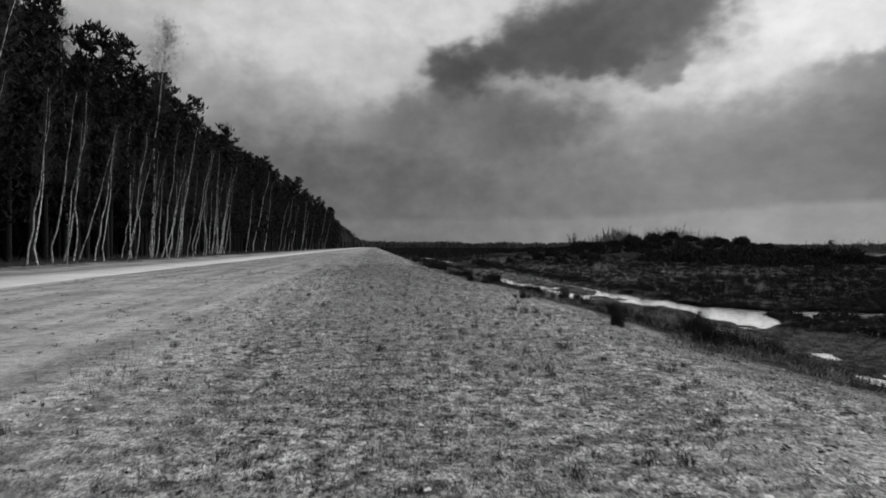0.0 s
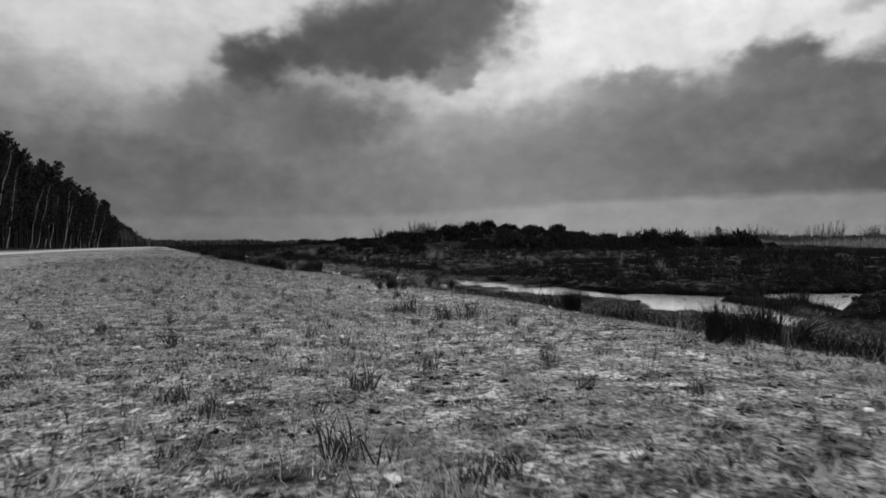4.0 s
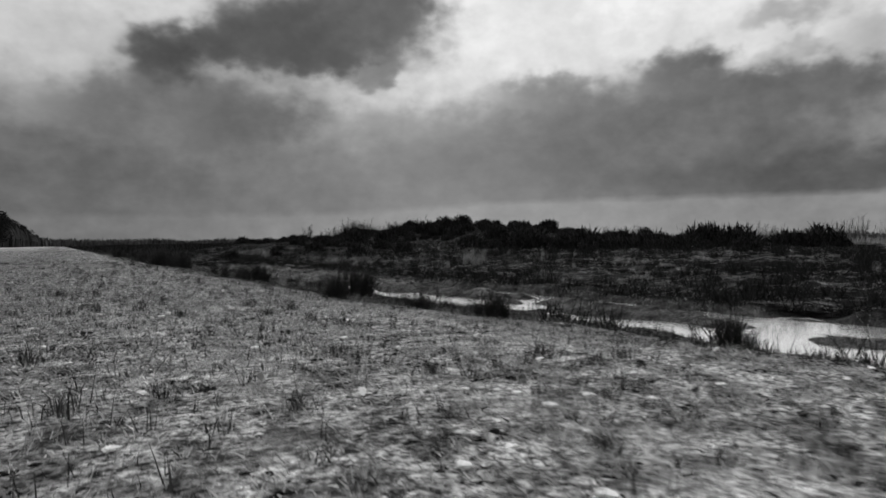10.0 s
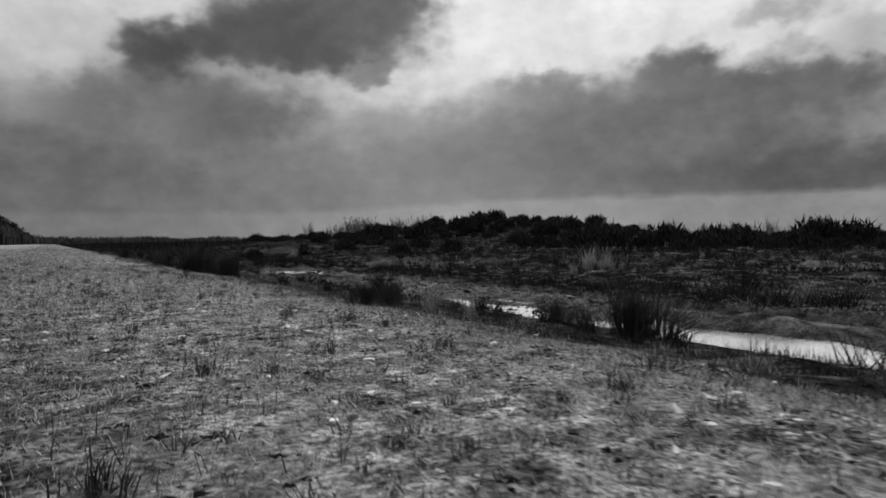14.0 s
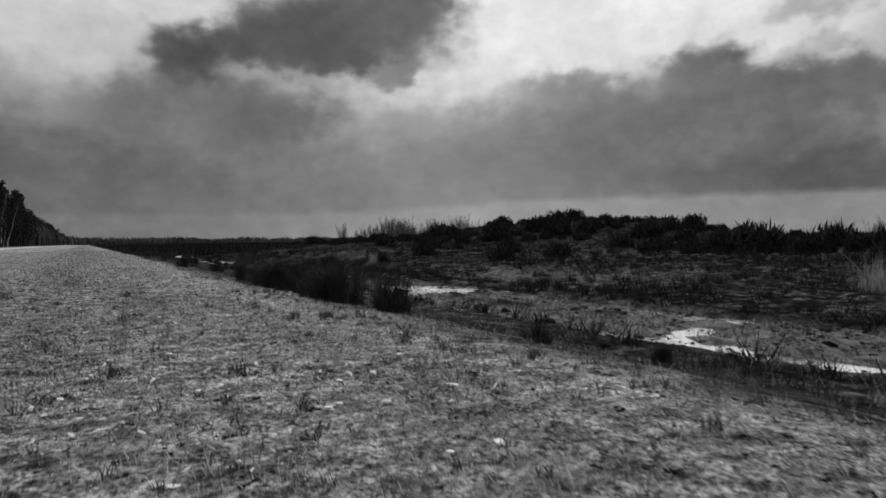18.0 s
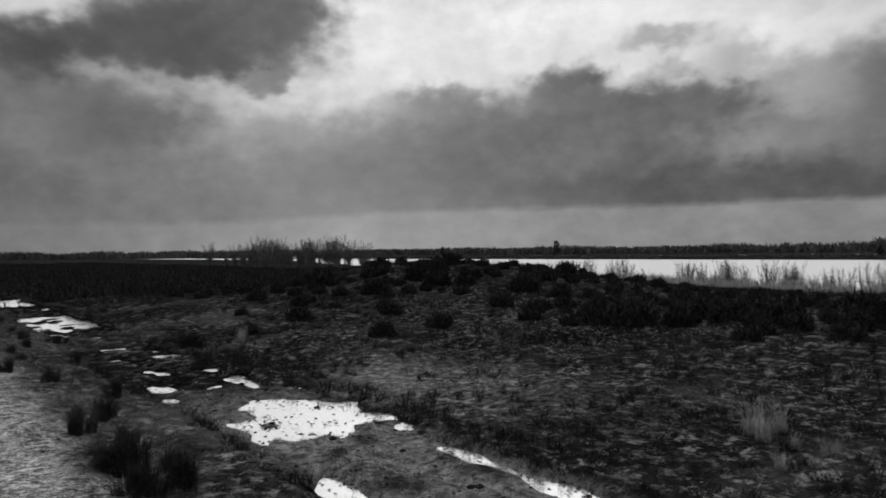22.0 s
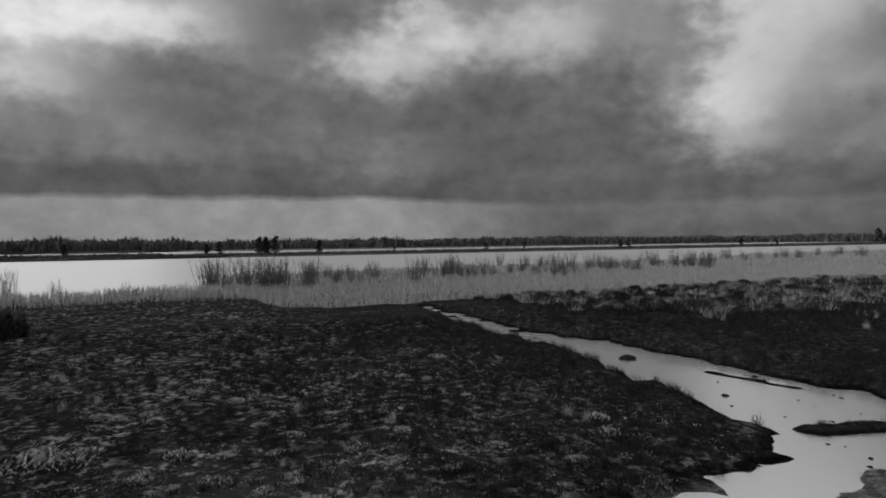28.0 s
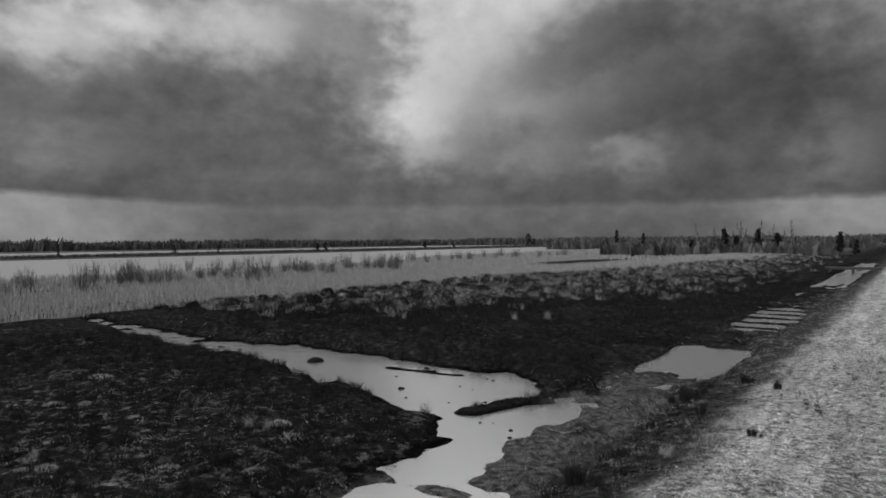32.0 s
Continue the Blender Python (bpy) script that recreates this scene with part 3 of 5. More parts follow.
    # shallow wet hollow out on the heath
    hollow = step(1.0, 0.3, np.hypot((x - 20.6) / 2.2, (y - 51.6) / 2.0) + 0.5 * wob + 0.5 * small)
    z = z + (WATER - 0.05 + 0.08 * small - z) * hollow
    return z


def axis(stops):
    out = []
    for (a, s), (b, _) in zip(stops, stops[1:]):
        out.append(np.linspace(a, b, max(2, int(round((b - a) / s)) + 1))[:-1])
    return np.concatenate(out + [[stops[-1][0]]])


gx = axis([(-3500, 600), (-500, 80), (-100, 12), (-30, 2.0), (-14, 0.5), (-6, 0.2), (4, 0.13), (16, 0.2), (26, 0.6), (50, 1.5), (110, 5), (225, 3), (262, 20), (435, 8), (475, 100), (1000, 500), (3500, 1)])
gy = axis([(-3500, 500), (-500, 40), (-140, 6), (-40, 1.4), (-14, 0.5), (0, 0.25), (12, 0.16), (29, 0.22), (58, 0.4), (90, 1.2), (130, 6), (300, 60), (900, 500), (3500, 1)])
GX, GY = np.meshgrid(gx, gy)
cols = len(gx)
idx = np.arange(len(gy) * cols).reshape(len(gy), cols)
quads = np.stack([idx[:-1, :-1], idx[:-1, 1:], idx[1:, 1:], idx[1:, :-1]], -1).reshape(-1, 4)
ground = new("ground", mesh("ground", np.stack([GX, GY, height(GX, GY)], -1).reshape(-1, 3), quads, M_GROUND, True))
tagged(ground, "pale mown grass verge falling to black wet heath", "ground", kind="structure")

water = new("water", mesh("water", [(4.6, -700, WATER), (57, -700, WATER), (57, 900, WATER), (4.6, 900, WATER)], [(0, 1, 2, 3)], M_WATER))
tagged(water, "still shallow water in the ditch and pools", "water", kind="structure")
lake = new("lake", mesh("lake", [(57, -700, WATER), (470, -700, WATER), (470, 900, WATER), (57, 900, WATER)], [(0, 1, 2, 3)], M_LAKE))
tagged(lake, "wide pale lake ruffled by the wind", "lake", kind="structure")

ry = np.concatenate([np.arange(-200, 140, 2.0), np.arange(140, 900, 20.0)])
prof = [(-12.75, -0.30), (-12.6, 0.03), (-11.2, 0.06), (-9.75, 0.03), (-9.6, -0.30)]
wig = 0.08 * field(ry, ry * 0, 7, 61)
rv = np.concatenate([np.stack([np.full_like(ry, px) + (wig if px > -11 else wig * 0.5), ry, np.full_like(ry, pz)], -1) for px, pz in prof])
nr = len(ry)
rf = np.concatenate([np.stack([k * nr + np.arange(nr - 1), (k + 1) * nr + np.arange(nr - 1), (k + 1) * nr + np.arange(1, nr), k * nr + np.arange(1, nr)], -1) for k in range(4)])
tagged(new("road", mesh("road", rv, rf, M_ROAD, True)), "narrow pale asphalt road along the wood edge", "road", kind="structure")


# ---- plants ----
def rot(a):
    return np.cos(a), np.sin(a)


def blades(px, py, pz, tall, wide, lean, rng, bend=0.35, plain=False):
    """Grass blades at the given roots: three triangles on a bent spine, or one where plain."""
    n = len(px)
    a = rng.uniform(0, 2 * np.pi, n)
    w = rng.uniform(0, 2 * np.pi, n)
    cx, cy = np.cos(a) * lean * tall, np.sin(a) * lean * tall
    wx, wy = np.cos(w) * wide / 2, np.sin(w) * wide / 2
    rise = np.sqrt(np.clip(1 - lean * lean * 0.5, 0.2, 1))
    v = np.empty((n, 3 if plain else 5, 3))
    v[:, 0] = np.stack([px - wx, py - wy, pz - 0.01], -1)
    v[:, 1] = np.stack([px + wx, py + wy, pz - 0.01], -1)
    v[:, -1] = np.stack([px + cx, py + cy, pz + tall * rise], -1)
    if plain:
        return v.reshape(-1, 3), np.arange(3 * n).reshape(-1, 3)
    v[:, 2] = np.stack([px + cx * bend - wx * 0.75, py + cy * bend - wy * 0.75, pz + tall * 0.6 * rise], -1)
    v[:, 3] = np.stack([px + cx * bend + wx * 0.75, py + cy * bend + wy * 0.75, pz + tall * 0.6 * rise], -1)
    f = np.arange(n)[:, None, None] * 5 + np.array([[0, 1, 3], [0, 3, 2], [2, 3, 4]])
    return v.reshape(-1, 3), f.reshape(-1, 3)


def scatter(x0, x1, y0, y1, per, rng):
    n = int((x1 - x0) * (y1 - y0) * per)
    return rng.uniform(x0, x1, n), rng.uniform(y0, y1, n)


def tufts(px, py, count, spread, tall, wide, lean, rng):
    """Many small tufts of blades as one pair of arrays."""
    k = np.repeat(np.arange(len(px)), count)
    size = np.repeat(rng.uniform(0.6, 1.4, len(px)), count)
    r = np.sqrt(rng.random(len(k))) * spread * size
    a = rng.uniform(0, 2 * np.pi, len(k))
    x, y = px[k] + r * np.cos(a), py[k] + r * np.sin(a)
    return blades(x, y, height(x, y), tall * size * rng.uniform(0.5, 1.1, len(k)), wide, lean * rng.uniform(0.4, 1.2, len(k)), rng, plain=True)


def stuff(name, bits, mat, label, category):
    ob = new(name, mesh(name, *merge(bits), mat))
    return tagged(ob, label, category, kind="stuff")


def edge_x(x, y):
    return x - 0.1 - 0.9 * step(31, 24, y) + 1.6 * fbm(x, y, 2.2, 71) + 0.5 * field(x, y, 0.6, 72)


rng = np.random.default_rng(11)
pale, shady = [], []
for x0, x1, y0, y1, per, tall, wide in [(-2.6, 5.3, 5.5, 24, 1700, 0.029, 0.004), (-2.6, 4.6, 24, 50, 1700, 0.029, 0.004), (-9.4, -1.0, 8, 66, 40, 0.030, 0.005), (-9.4, 4.8, 38, 110, 110, 0.055, 0.012), (-4, 4.8, -30, 5.5, 60, 0.050, 0.010)]:
    x, y = scatter(x0, x1, y0, y1, per, rng)
    keep = (rng.random(len(x)) < 0.25 + 0.9 * np.clip(fbm(x, y, 1.1, 81) + 0.35, 0, 1)) & (edge_x(x, y) < 4.4) & (np.abs(x + 0.55) > 0.12)
    keep &= (per < 1000) | (rng.random(len(x)) < step(-2.4, 0.6, x + 0.8 * fbm(x, y, 3, 76)))
    keep &= rng.random(len(x)) < (step(38, 56, y) if per == 110 else step(50, 38, y) if y1 == 50 else 1.0)
    x, y = x[keep], y[keep]
    h = tall * rng.uniform(0.4, 1.5, len(x)) * (1 + 0.5 * np.clip(fbm(x, y, 2.5, 83), -0.6, 1)) * (0.75 + 0.35 * step(-1.2, 1.0, x))
    b = blades(x, y, height(x, y), h, wide * rng.uniform(0.5, 1.2, len(x)), rng.uniform(0.2, 1.1, len(x)), rng, plain=True)
    dark = rng.random(len(x)) < 0.24 + 0.14 * step(26, 34, y)
    pale.append((b[0], b[1][~dark]))
    shady.append((b[0], b[1][dark]))


def straws(x, y, long, wide, rng):
    """Loose dead blades lying on the ground, a triangle each."""
    n = len(x)
    a, tip = rng.uniform(0, 2 * np.pi, n), rng.uniform(0.0, 0.025, n)
    z = height(x, y) + 0.006
    dx, dy = np.cos(a) * long, np.sin(a) * long
    v = np.stack([np.stack([x - dy / long * wide, y + dx / long * wide, z - 0.003], -1), np.stack([x + dy / long * wide, y - dx / long * wide, z + 0.004], -1), np.stack([x + dx, y + dy, z + tip], -1)], 1)
    return v.reshape(-1, 3), np.arange(3 * n).reshape(-1, 3)


for x0, x1, y0, y1, per, size in [(-2.2, 5.0, 6, 44, 1300, 0.55), (-9.4, 4.4, 44, 110, 40, 2.0)]:
    x, y = scatter(x0, x1, y0, y1, per, rng)
    keep = (rng.random(len(x)) < 0.35 + 0.9 * np.clip(fbm(x, y, 0.7, 85) + 0.2, 0, 1)) & (edge_x(x, y) < 4.6) & (rng.random(len(x)) < step(-2.4, 0.8, x))
    x, y = x[keep], y[keep]
    b = straws(x, y, size * rng.uniform(0.015, 0.06, len(x)), size * rng.uniform(0.001, 0.003, len(x)), rng)
    dark = rng.random(len(x)) < 0.08
    pale.append((b[0], b[1][~dark]))
    shady.append((b[0], b[1][dark]))
# dense small tufts, pale and dark
x, y = scatter(-2.6, 5.0, 6, 46, 55, rng)
keep = (edge_x(x, y) < 4.5) & (rng.random(len(x)) < (0.4 + 0.9 * fbm(x, y, 1.6, 87)) * step(-2.6, 0.4, x))
x, y = x[keep], y[keep]
pick = rng.random(len(x)) < 0.42
pale.append(tufts(x[~pick], y[~pick], 12, 0.030, 0.050, 0.005, 0.7, rng))
shady.append(tufts(x[pick], y[pick], 14, 0.026, 0.050, 0.006, 0.7, rng))
# thin dark stalks standing up singly
x, y = scatter(-2.4, 5.0, 6, 46, 26, rng)
keep = (edge_x(x, y) < 4.6) & (rng.random(len(x)) < 0.45 + 0.9 * fbm(x, y, 1.2, 90))
x, y = x[keep], y[keep]
shady.append(tufts(x, y, 3, 0.03, 0.10, 0.0045, 0.35, rng))
x, y = scatter(-9.4, -1.0, 8, 70, 2.0, rng)
keep = rng.random(len(x)) < 0.3 + fbm(x, y, 2.0, 88)
shady.append(tufts(x[keep], y[keep], 12, 0.05, 0.06, 0.009, 0.7, rng))
stuff("verge_grass", pale, M_BLADE, "short dry pale grass blades on the verge", "grass")
stuff("green_grass", shady, M_SHADY, "short dark grass blades among the pale ones", "grass")


def crumbs(x, y, size, rng):
    """Uneven little lumps half sunk in the ground, six triangles each."""
    n = len(x)
    a = rng.uniform(0, 2 * np.pi, n)[:, None] + np.array([[0, 2.1, 4.2]]) + rng.uniform(-0.4, 0.4, (n, 3))
    d = size[:, None] * rng.uniform(0.6, 1.3, (n, 3))
    z = np.maximum(height(x, y), WATER)
    v = np.empty((n, 5, 3))
    v[:, :3, 0], v[:, :3, 1], v[:, :3, 2] = x[:, None] + d * np.cos(a), y[:, None] + d * np.sin(a), (z + 0.15 * size)[:, None]
    v[:, 3] = np.stack([x, y, z + size * rng.uniform(0.25, 0.6, n)], -1)
    v[:, 4] = np.stack([x, y, z - size * 0.5], -1)
    f = np.arange(n)[:, None, None] * 5 + np.array([[0, 1, 3], [1, 2, 3], [2, 0, 3], [1, 0, 4], [2, 1, 4], [0, 2, 4]])
    return v.reshape(-1, 3), f.reshape(-1, 3)


# besides real crumbs, these stand in for the shaded pits in the turf
x, y = scatter(-2.4, 4.9, 6, 46, 85, rng)
keep = rng.random(len(x)) < (0.3 + 0.9 * np.clip(fbm(x, y, 0.9, 89) + 0.3, 0, 1)) * step(-2.4, 0.8, x)
stuff("dark_crumbs", [crumbs(x[keep], y[keep], rng.uniform(0.004, 0.015, keep.sum()) * rng.uniform(0.7, 1.5, keep.sum()), rng)], M_LITTER, "dark crumbs of peat and dead leaves in the verge turf", "litter")
x, y = scatter(-9.4, 5.4, 6, 52, 10.0, rng)
keep = (edge_x(x, y) < 4.8) & (rng.random(len(x)) < 0.22 + 0.78 * step(-2, 0, x))
x, y = x[keep], y[keep]
k = np.repeat(np.arange(len(x)), 4)
cx, cy = x[k] + rng.normal(0, 0.030, len(k)), y[k] + rng.normal(0, 0.02, len(k))
stuff("turf_clods", [crumbs(cx, cy, rng.uniform(0.007, 0.024, len(k)), rng)], M_PEAT, "dark broken clods of earth in the verge turf", "clods")
x, y = scatter(7.0, 10.4, 36, 56, 34, rng)
keep = rng.random(len(x)) < 0.2 + np.clip(fbm(x, y, 1.0, 99) + 0.3, 0, 1)
stuff("ditch_clods", [crumbs(x[keep], y[keep], rng.uniform(0.010, 0.050, keep.sum()), rng)], M_PEAT, "black clods of peat strewn over the ditch bed", "clods")
x, y = scatter(-1.2, 5.4, 6, 46, 42, rng)
keep = (edge_x(x, y) < 4.6) & (rng.random(len(x)) < 0.15 + np.clip(fbm(x, y, 1.3, 70) + 0.3, 0, 1))
x, y = x[keep], y[keep]
stuff("white_grit", [crumbs(x, y, rng.uniform(0.004, 0.012, len(x)) * rng.choice([1, 1, 1, 1.8], len(x)), rng)], M_STONE, "small white grit scattered in the verge turf", "grit")



def flakes(x, y, size, rng):
    """Thin curled leaves and chips lying on the ground, uneven and tilted."""
    n = len(x)
    a = rng.uniform(0, 2 * np.pi, n)[:, None] + np.arange(5)[None] * 2 * np.pi / 5 + rng.uniform(-0.4, 0.4, (n, 5))
    d = size[:, None] * rng.uniform(0.5, 1.2, (n, 5))
    turn_ = rng.uniform(0, np.pi, n)[:, None]
    px, py = d * np.cos(a), d * np.sin(a) * rng.uniform(0.35, 0.8, n)[:, None]
    tip = rng.normal(0, 0.35, n)[:, None] * px
    v = np.empty((n, 6, 3))
    v[:, :5, 0] = x[:, None] + px * np.cos(turn_) - py * np.sin(turn_)
    v[:, :5, 1] = y[:, None] + px * np.sin(turn_) + py * np.cos(turn_)
    v[:, :5, 2] = height(x, y)[:, None] + 0.014 + tip + rng.uniform(0, 0.2, (n, 5)) * size[:, None]
    v[:, 5] = np.stack([x, y, height(x, y) + 0.018], -1)
    f = np.arange(n)[:, None, None] * 6 + np.array([[k, (k + 1) % 5, 5] for k in range(5)])
    return v.reshape(-1, 3), f.reshape(-1, 3)


x, y = scatter(-2.6, 5.2, 6, 46, 16, rng)
keep = (edge_x(x, y) < 4.5) & (rng.random(len(x)) < 0.10 + 1.2 * np.clip(fbm(x, y, 1.6, 44), 0, 1))
x, y = x[keep], y[keep]
stuff("pale_leaves", [flakes(x, y, rng.uniform(0.010, 0.034, len(x)), rng)], M_STONE, "bleached leaves and chips lying flat in the verge turf", "leaves")
x, y = scatter(-2.6, 5.2, 6, 46, 34, rng)
keep = (edge_x(x, y) < 4.6) & (rng.random(len(x)) < 0.2 + np.clip(fbm(x, y, 1.1, 47) + 0.2, 0, 1))
x, y = x[keep], y[keep]
stuff("dead_leaves", [flakes(x, y, rng.uniform(0.010, 0.030, len(x)), rng)], M_LITTER, "dark rotting leaves lying in the verge turf", "leaves")
x, y = scatter(6.4, 9.4, 13, 27, 65, rng)
keep = height(x, y) > WATER + 0.015
x, y = x[keep], y[keep]
keep = rng.random(len(x)) < 0.2
stuff("wet_bent", [tufts(x[keep], y[keep], 12, 0.09, 0.035, 0.007, 1.0, rng)], M_REED, "pale bent grass on the wet ground by the pool", "grass")
stuff("wet_sedge", [tufts(x[~keep], y[~keep], 16, 0.10, 0.038, 0.008, 1.0, rng)], M_SHADY, "dark short sedge on the wet ground by the pool", "sedge")

# the darker fringe between verge and ditch
x, y = scatter(3.0, 7.4, -30, 110, 16, rng)
keep = (edge_x(x, y) > 4.2) & (height(x, y) > WATER + 0.02)
x, y = x[keep], y[keep]
near = (y > 2) & (y < 60)
stuff("fringe_grass", [tufts(x[near], y[near], 18, 0.09, 0.065, 0.006, 0.9, rng), tufts(x[~near], y[~near], 7, 0.14, 0.13, 0.015, 0.8, rng)], M_SHADY, "dark rough grass and heather along the ditch bank", "grass")
x2, y2 = scatter(3.6, 6.2, 5, 62, 7, rng)
keep = (edge_x(x2, y2) > 4.0) & (fbm(x2, y2, 1.8, 75) > 0.0)
x2, y2 = x2[keep], y2[keep]
keep = rng.random(len(x2)) < 0.75
stuff("fringe_sedge", [tufts(x2[keep], y2[keep], 18, 0.07, 0.14, 0.006, 0.5, rng)], M_SHADY, "dark coarse sedge standing in patches along the verge edge", "sedge")
stuff("fringe_bent", [tufts(x2[~keep], y2[~keep], 14, 0.06, 0.15, 0.005, 0.6, rng)], M_STRAW, "pale bent grass standing among the sedge", "grass")
keep = rng.random(len(x)) < 0.6
stuff("fringe_straw", [tufts(x[keep], y[keep], 9, 0.10, 0.07, 0.006, 0.9, rng)], M_STRAW, "pale dead grass along the ditch bank", "grass")
x, y = scatter(7.0, 10.2, -20, 90, 22, rng)
h = height(x, y)
keep = (h > WATER - 0.035) & (h < WATER + 0.2) & (rng.random(len(x)) < 0.22 + 0.78 * step(36, 41, y) * step(54, 50, y))
dim = keep & (rng.random(len(x)) < 0.55)
keep &= ~dim
stuff("ditch_sedge", [tufts(x[dim], y[dim], 12, 0.10, 0.08, 0.010, 0.9, rng)], M_SHADY, "dark sedge growing in the shallow ditch", "sedge")
stuff("ditch_grass", [tufts(x[keep], y[keep], 14, 0.10, 0.06, 0.011, 1.1, rng)], M_REED, "flattened greyish grass in the shallow ditch bed", "grass")

x, y = scatter(5.7, 7.7, 10, 40, 13, rng)
keep = (height(x, y) > WATER + 0.02) & (fbm(x, y, 1.5, 64) > -0.25)
x2, y2 = scatter(7.5, 9.9, 22, 40, 1.3, rng)
keep2 = fbm(x2, y2, 1.2, 62) > -0.05
stuff("bank_rushes", [tufts(x[keep], y[keep], 16, 0.13, 0.14, 0.008, 0.5, rng), tufts(x2[keep2], y2[keep2], 12, 0.12, 0.15, 0.007, 0.4, rng)], M_RUSH, "dark rushes and sedge crowding the ditch edge", "rushes")

x, y = scatter(9.6, 14.5, 11.5, 21.2, 16, rng)
keep = (np.minimum(capsule(x, y, 10.8, 16.9, 0.6, 12.9, 13.0, 1.2), capsule(x, y, 10.4, 18.5, 0.25, 11.5, 20.7, 0.1)) < 0.1) & (height(x, y) > WATER + 0.05)
stuff("bank_tussocks", [tufts(x[keep], y[keep], 22, 0.13, 0.13, 0.012, 0.8, rng)], M_HEATH, "black heather tussocks on the bank and islet by the pool", "heather")

# heather and litter on the heath
x, y = scatter(6.5, 34, 14, 64, 5.0, rng)
x2, y2 = scatter(9.5, 44, -40, 14, 4, rng)
x3, y3 = scatter(10.5, 54, 40, 100, 2.6, rng)
keep = (y3 > 44 + 4.5 * fbm(x3, y3, 6, 48)) & ((x3 < 11.5) | (x3 > 40) | (y3 > 80) | (fbm(x3, y3, 2.2, 52) > 0.12))
x3, y3 = x3[keep], y3[keep]
x5, y5 = scatter(9.7, 11.6, 16, 75, 14, rng)
keep = height(x5, y5) > WATER + 0.08
x5, y5 = x5[keep], y5[keep]
x6, y6 = scatter(5, 62, 92, 330, 0.55, rng)
keep = (height(x6, y6) > WATER + 0.1) & (fbm(x6, y6, 14, 73) > -0.35)
x6, y6 = x6[keep], y6[keep]
x4, y4 = scatter(14, 50, 43, 96, 0.22, rng)
keep = height(x4, y4) + 0.25 * fbm(x4, y4, 3.0, 92) > 0.22
x4, y4 = x4[keep], y4[keep]
x, y = np.concatenate([x, x2, x3]), np.concatenate([y, y2, y3])
keep = (height(x, y) > WATER + 0.06) & (fbm(x, y, 2.6, 91) + 0.3 * field(x, y, 0.5, 95) > -0.40) & ((x < 6.9) | (x > 9.7))
keep &= ~((x > 11) & (x < 34) & (y > 33) & (y < 64) & (rng.random(len(x)) < 0.6))
x, y = x[keep], y[keep]
stuff("low_heather", [tufts(x, y, 26, 0.14, 0.30, 0.016, 0.65, rng), tufts(x4, y4, 26, 0.36, 0.30, 0.045, 0.7, rng), tufts(x5, y5, 20, 0.12, 0.07, 0.012, 1.0, rng), tufts(x6, y6, 12, 0.8, 0.8, 0.16, 0.7, rng)], M_HEATH, "low black heather covering the wet heath", "heather")
x, y = scatter(9.8, 34, 16, 60, 13, rng)
keep = (y < 38) | (rng.random(len(x)) < 0.5)
x, y = x[keep], y[keep]
x7, y7 = scatter(10.6, 24, 22.5, 44, 5, rng)
keep = (height(x7, y7) > WATER + 0.08) & (fbm(x7, y7, 1.8, 49) > -0.05)
x7, y7 = x7[keep], y7[keep]
x2, y2 = scatter(9.5, 42, -40, 16, 1.3, rng)
x, y = np.concatenate([x, x2]), np.concatenate([y, y2])
keep = (height(x, y) > WATER + 0.05) & (fbm(x, y, 3.4, 93) + 0.35 * field(x, y, 0.7, 94) > 0.47 - 0.65 * step(19, 28, y + 3 * field(x, y, 6, 96)))
x, y = np.concatenate([x[keep], x7]), np.concatenate([y[keep], y7])
x8, y8 = scatter(11, 46, 46, 92, 1.6, rng)
keep = (height(x8, y8) > WATER + 0.1) & (fbm(x8, y8, 3.0, 50) > 0.0)
x8, y8 = x8[keep], y8[keep]
x9, y9 = scatter(11, 30, 23, 46, 1.1, rng)
keep = (height(x9, y9) > WATER + 0.1) & (fbm(x9, y9, 2.0, 53) > 0.0)
x9, y9 = x9[keep], y9[keep]
stuff("pale_litter", [tufts(x, y, 13, 0.10, 0.036, 0.014, 1.2, rng), tufts(x8, y8, 16, 0.34, 0.05, 0.03, 1.3, rng), tufts(x9, y9, 11, 0.12, 0.045, 0.030, 1.3, rng)], M_MOSS, "small pale curls of moss and dead grass on the heath", "litter")

x, y = scatter(13, 46, 40, 96, 2.2, rng)
keep = (height(x, y) > -0.25) & (fbm(x, y, 2.2, 74) > -0.15)
stuff("heath_grass", [tufts(x[keep], y[keep], 16, 0.30, 0.13, 0.018, 1.0, rng)], M_LITTER, "grey wiry grass between the heather bushes", "grass")

# the reed beds by the lake
def reed_front(y):
    return np.interp(y, [-175, -141, -97, -68, -48, -25, -15, 2, 18, 27], [22, 28, 31, 32.5, 34, 38.5, 44, 43.5, 44.5, 46])


bits = []
for x0, x1, y0, y1, per, wide in ((41, 66, -70, 27, 26, 0.035), (66, 112, -150, 27, 6, 0.09), (52, 70, 26, 110, 18, 0.05), (50, 215, -290, -110, 0.7, 0.35), (24, 50, -180, -15, 11, 0.06)):
    x, y = scatter(x0, x1, y0, y1, per, rng)
    h = height(x, y)
    keep = (h > WATER - 0.35) & (h < 0.4) & ((x + 5.0 * fbm(x, y, 5, 97) > reed_front(y)) | (y > 27))
    x, y, h = x[keep], y[keep], h[keep]
    top = rng.uniform(0.45, 1.0, len(x)) * (0.95 + 0.35 * fbm(x, y, 4, 98)) * (0.55 + 0.45 * step(0, 9, x - reed_front(y)))
    bits.append(blades(x, y, h, top, wide * rng.uniform(0.6, 1.4, len(x)), rng.uniform(0.1, 0.4, len(x)), rng))
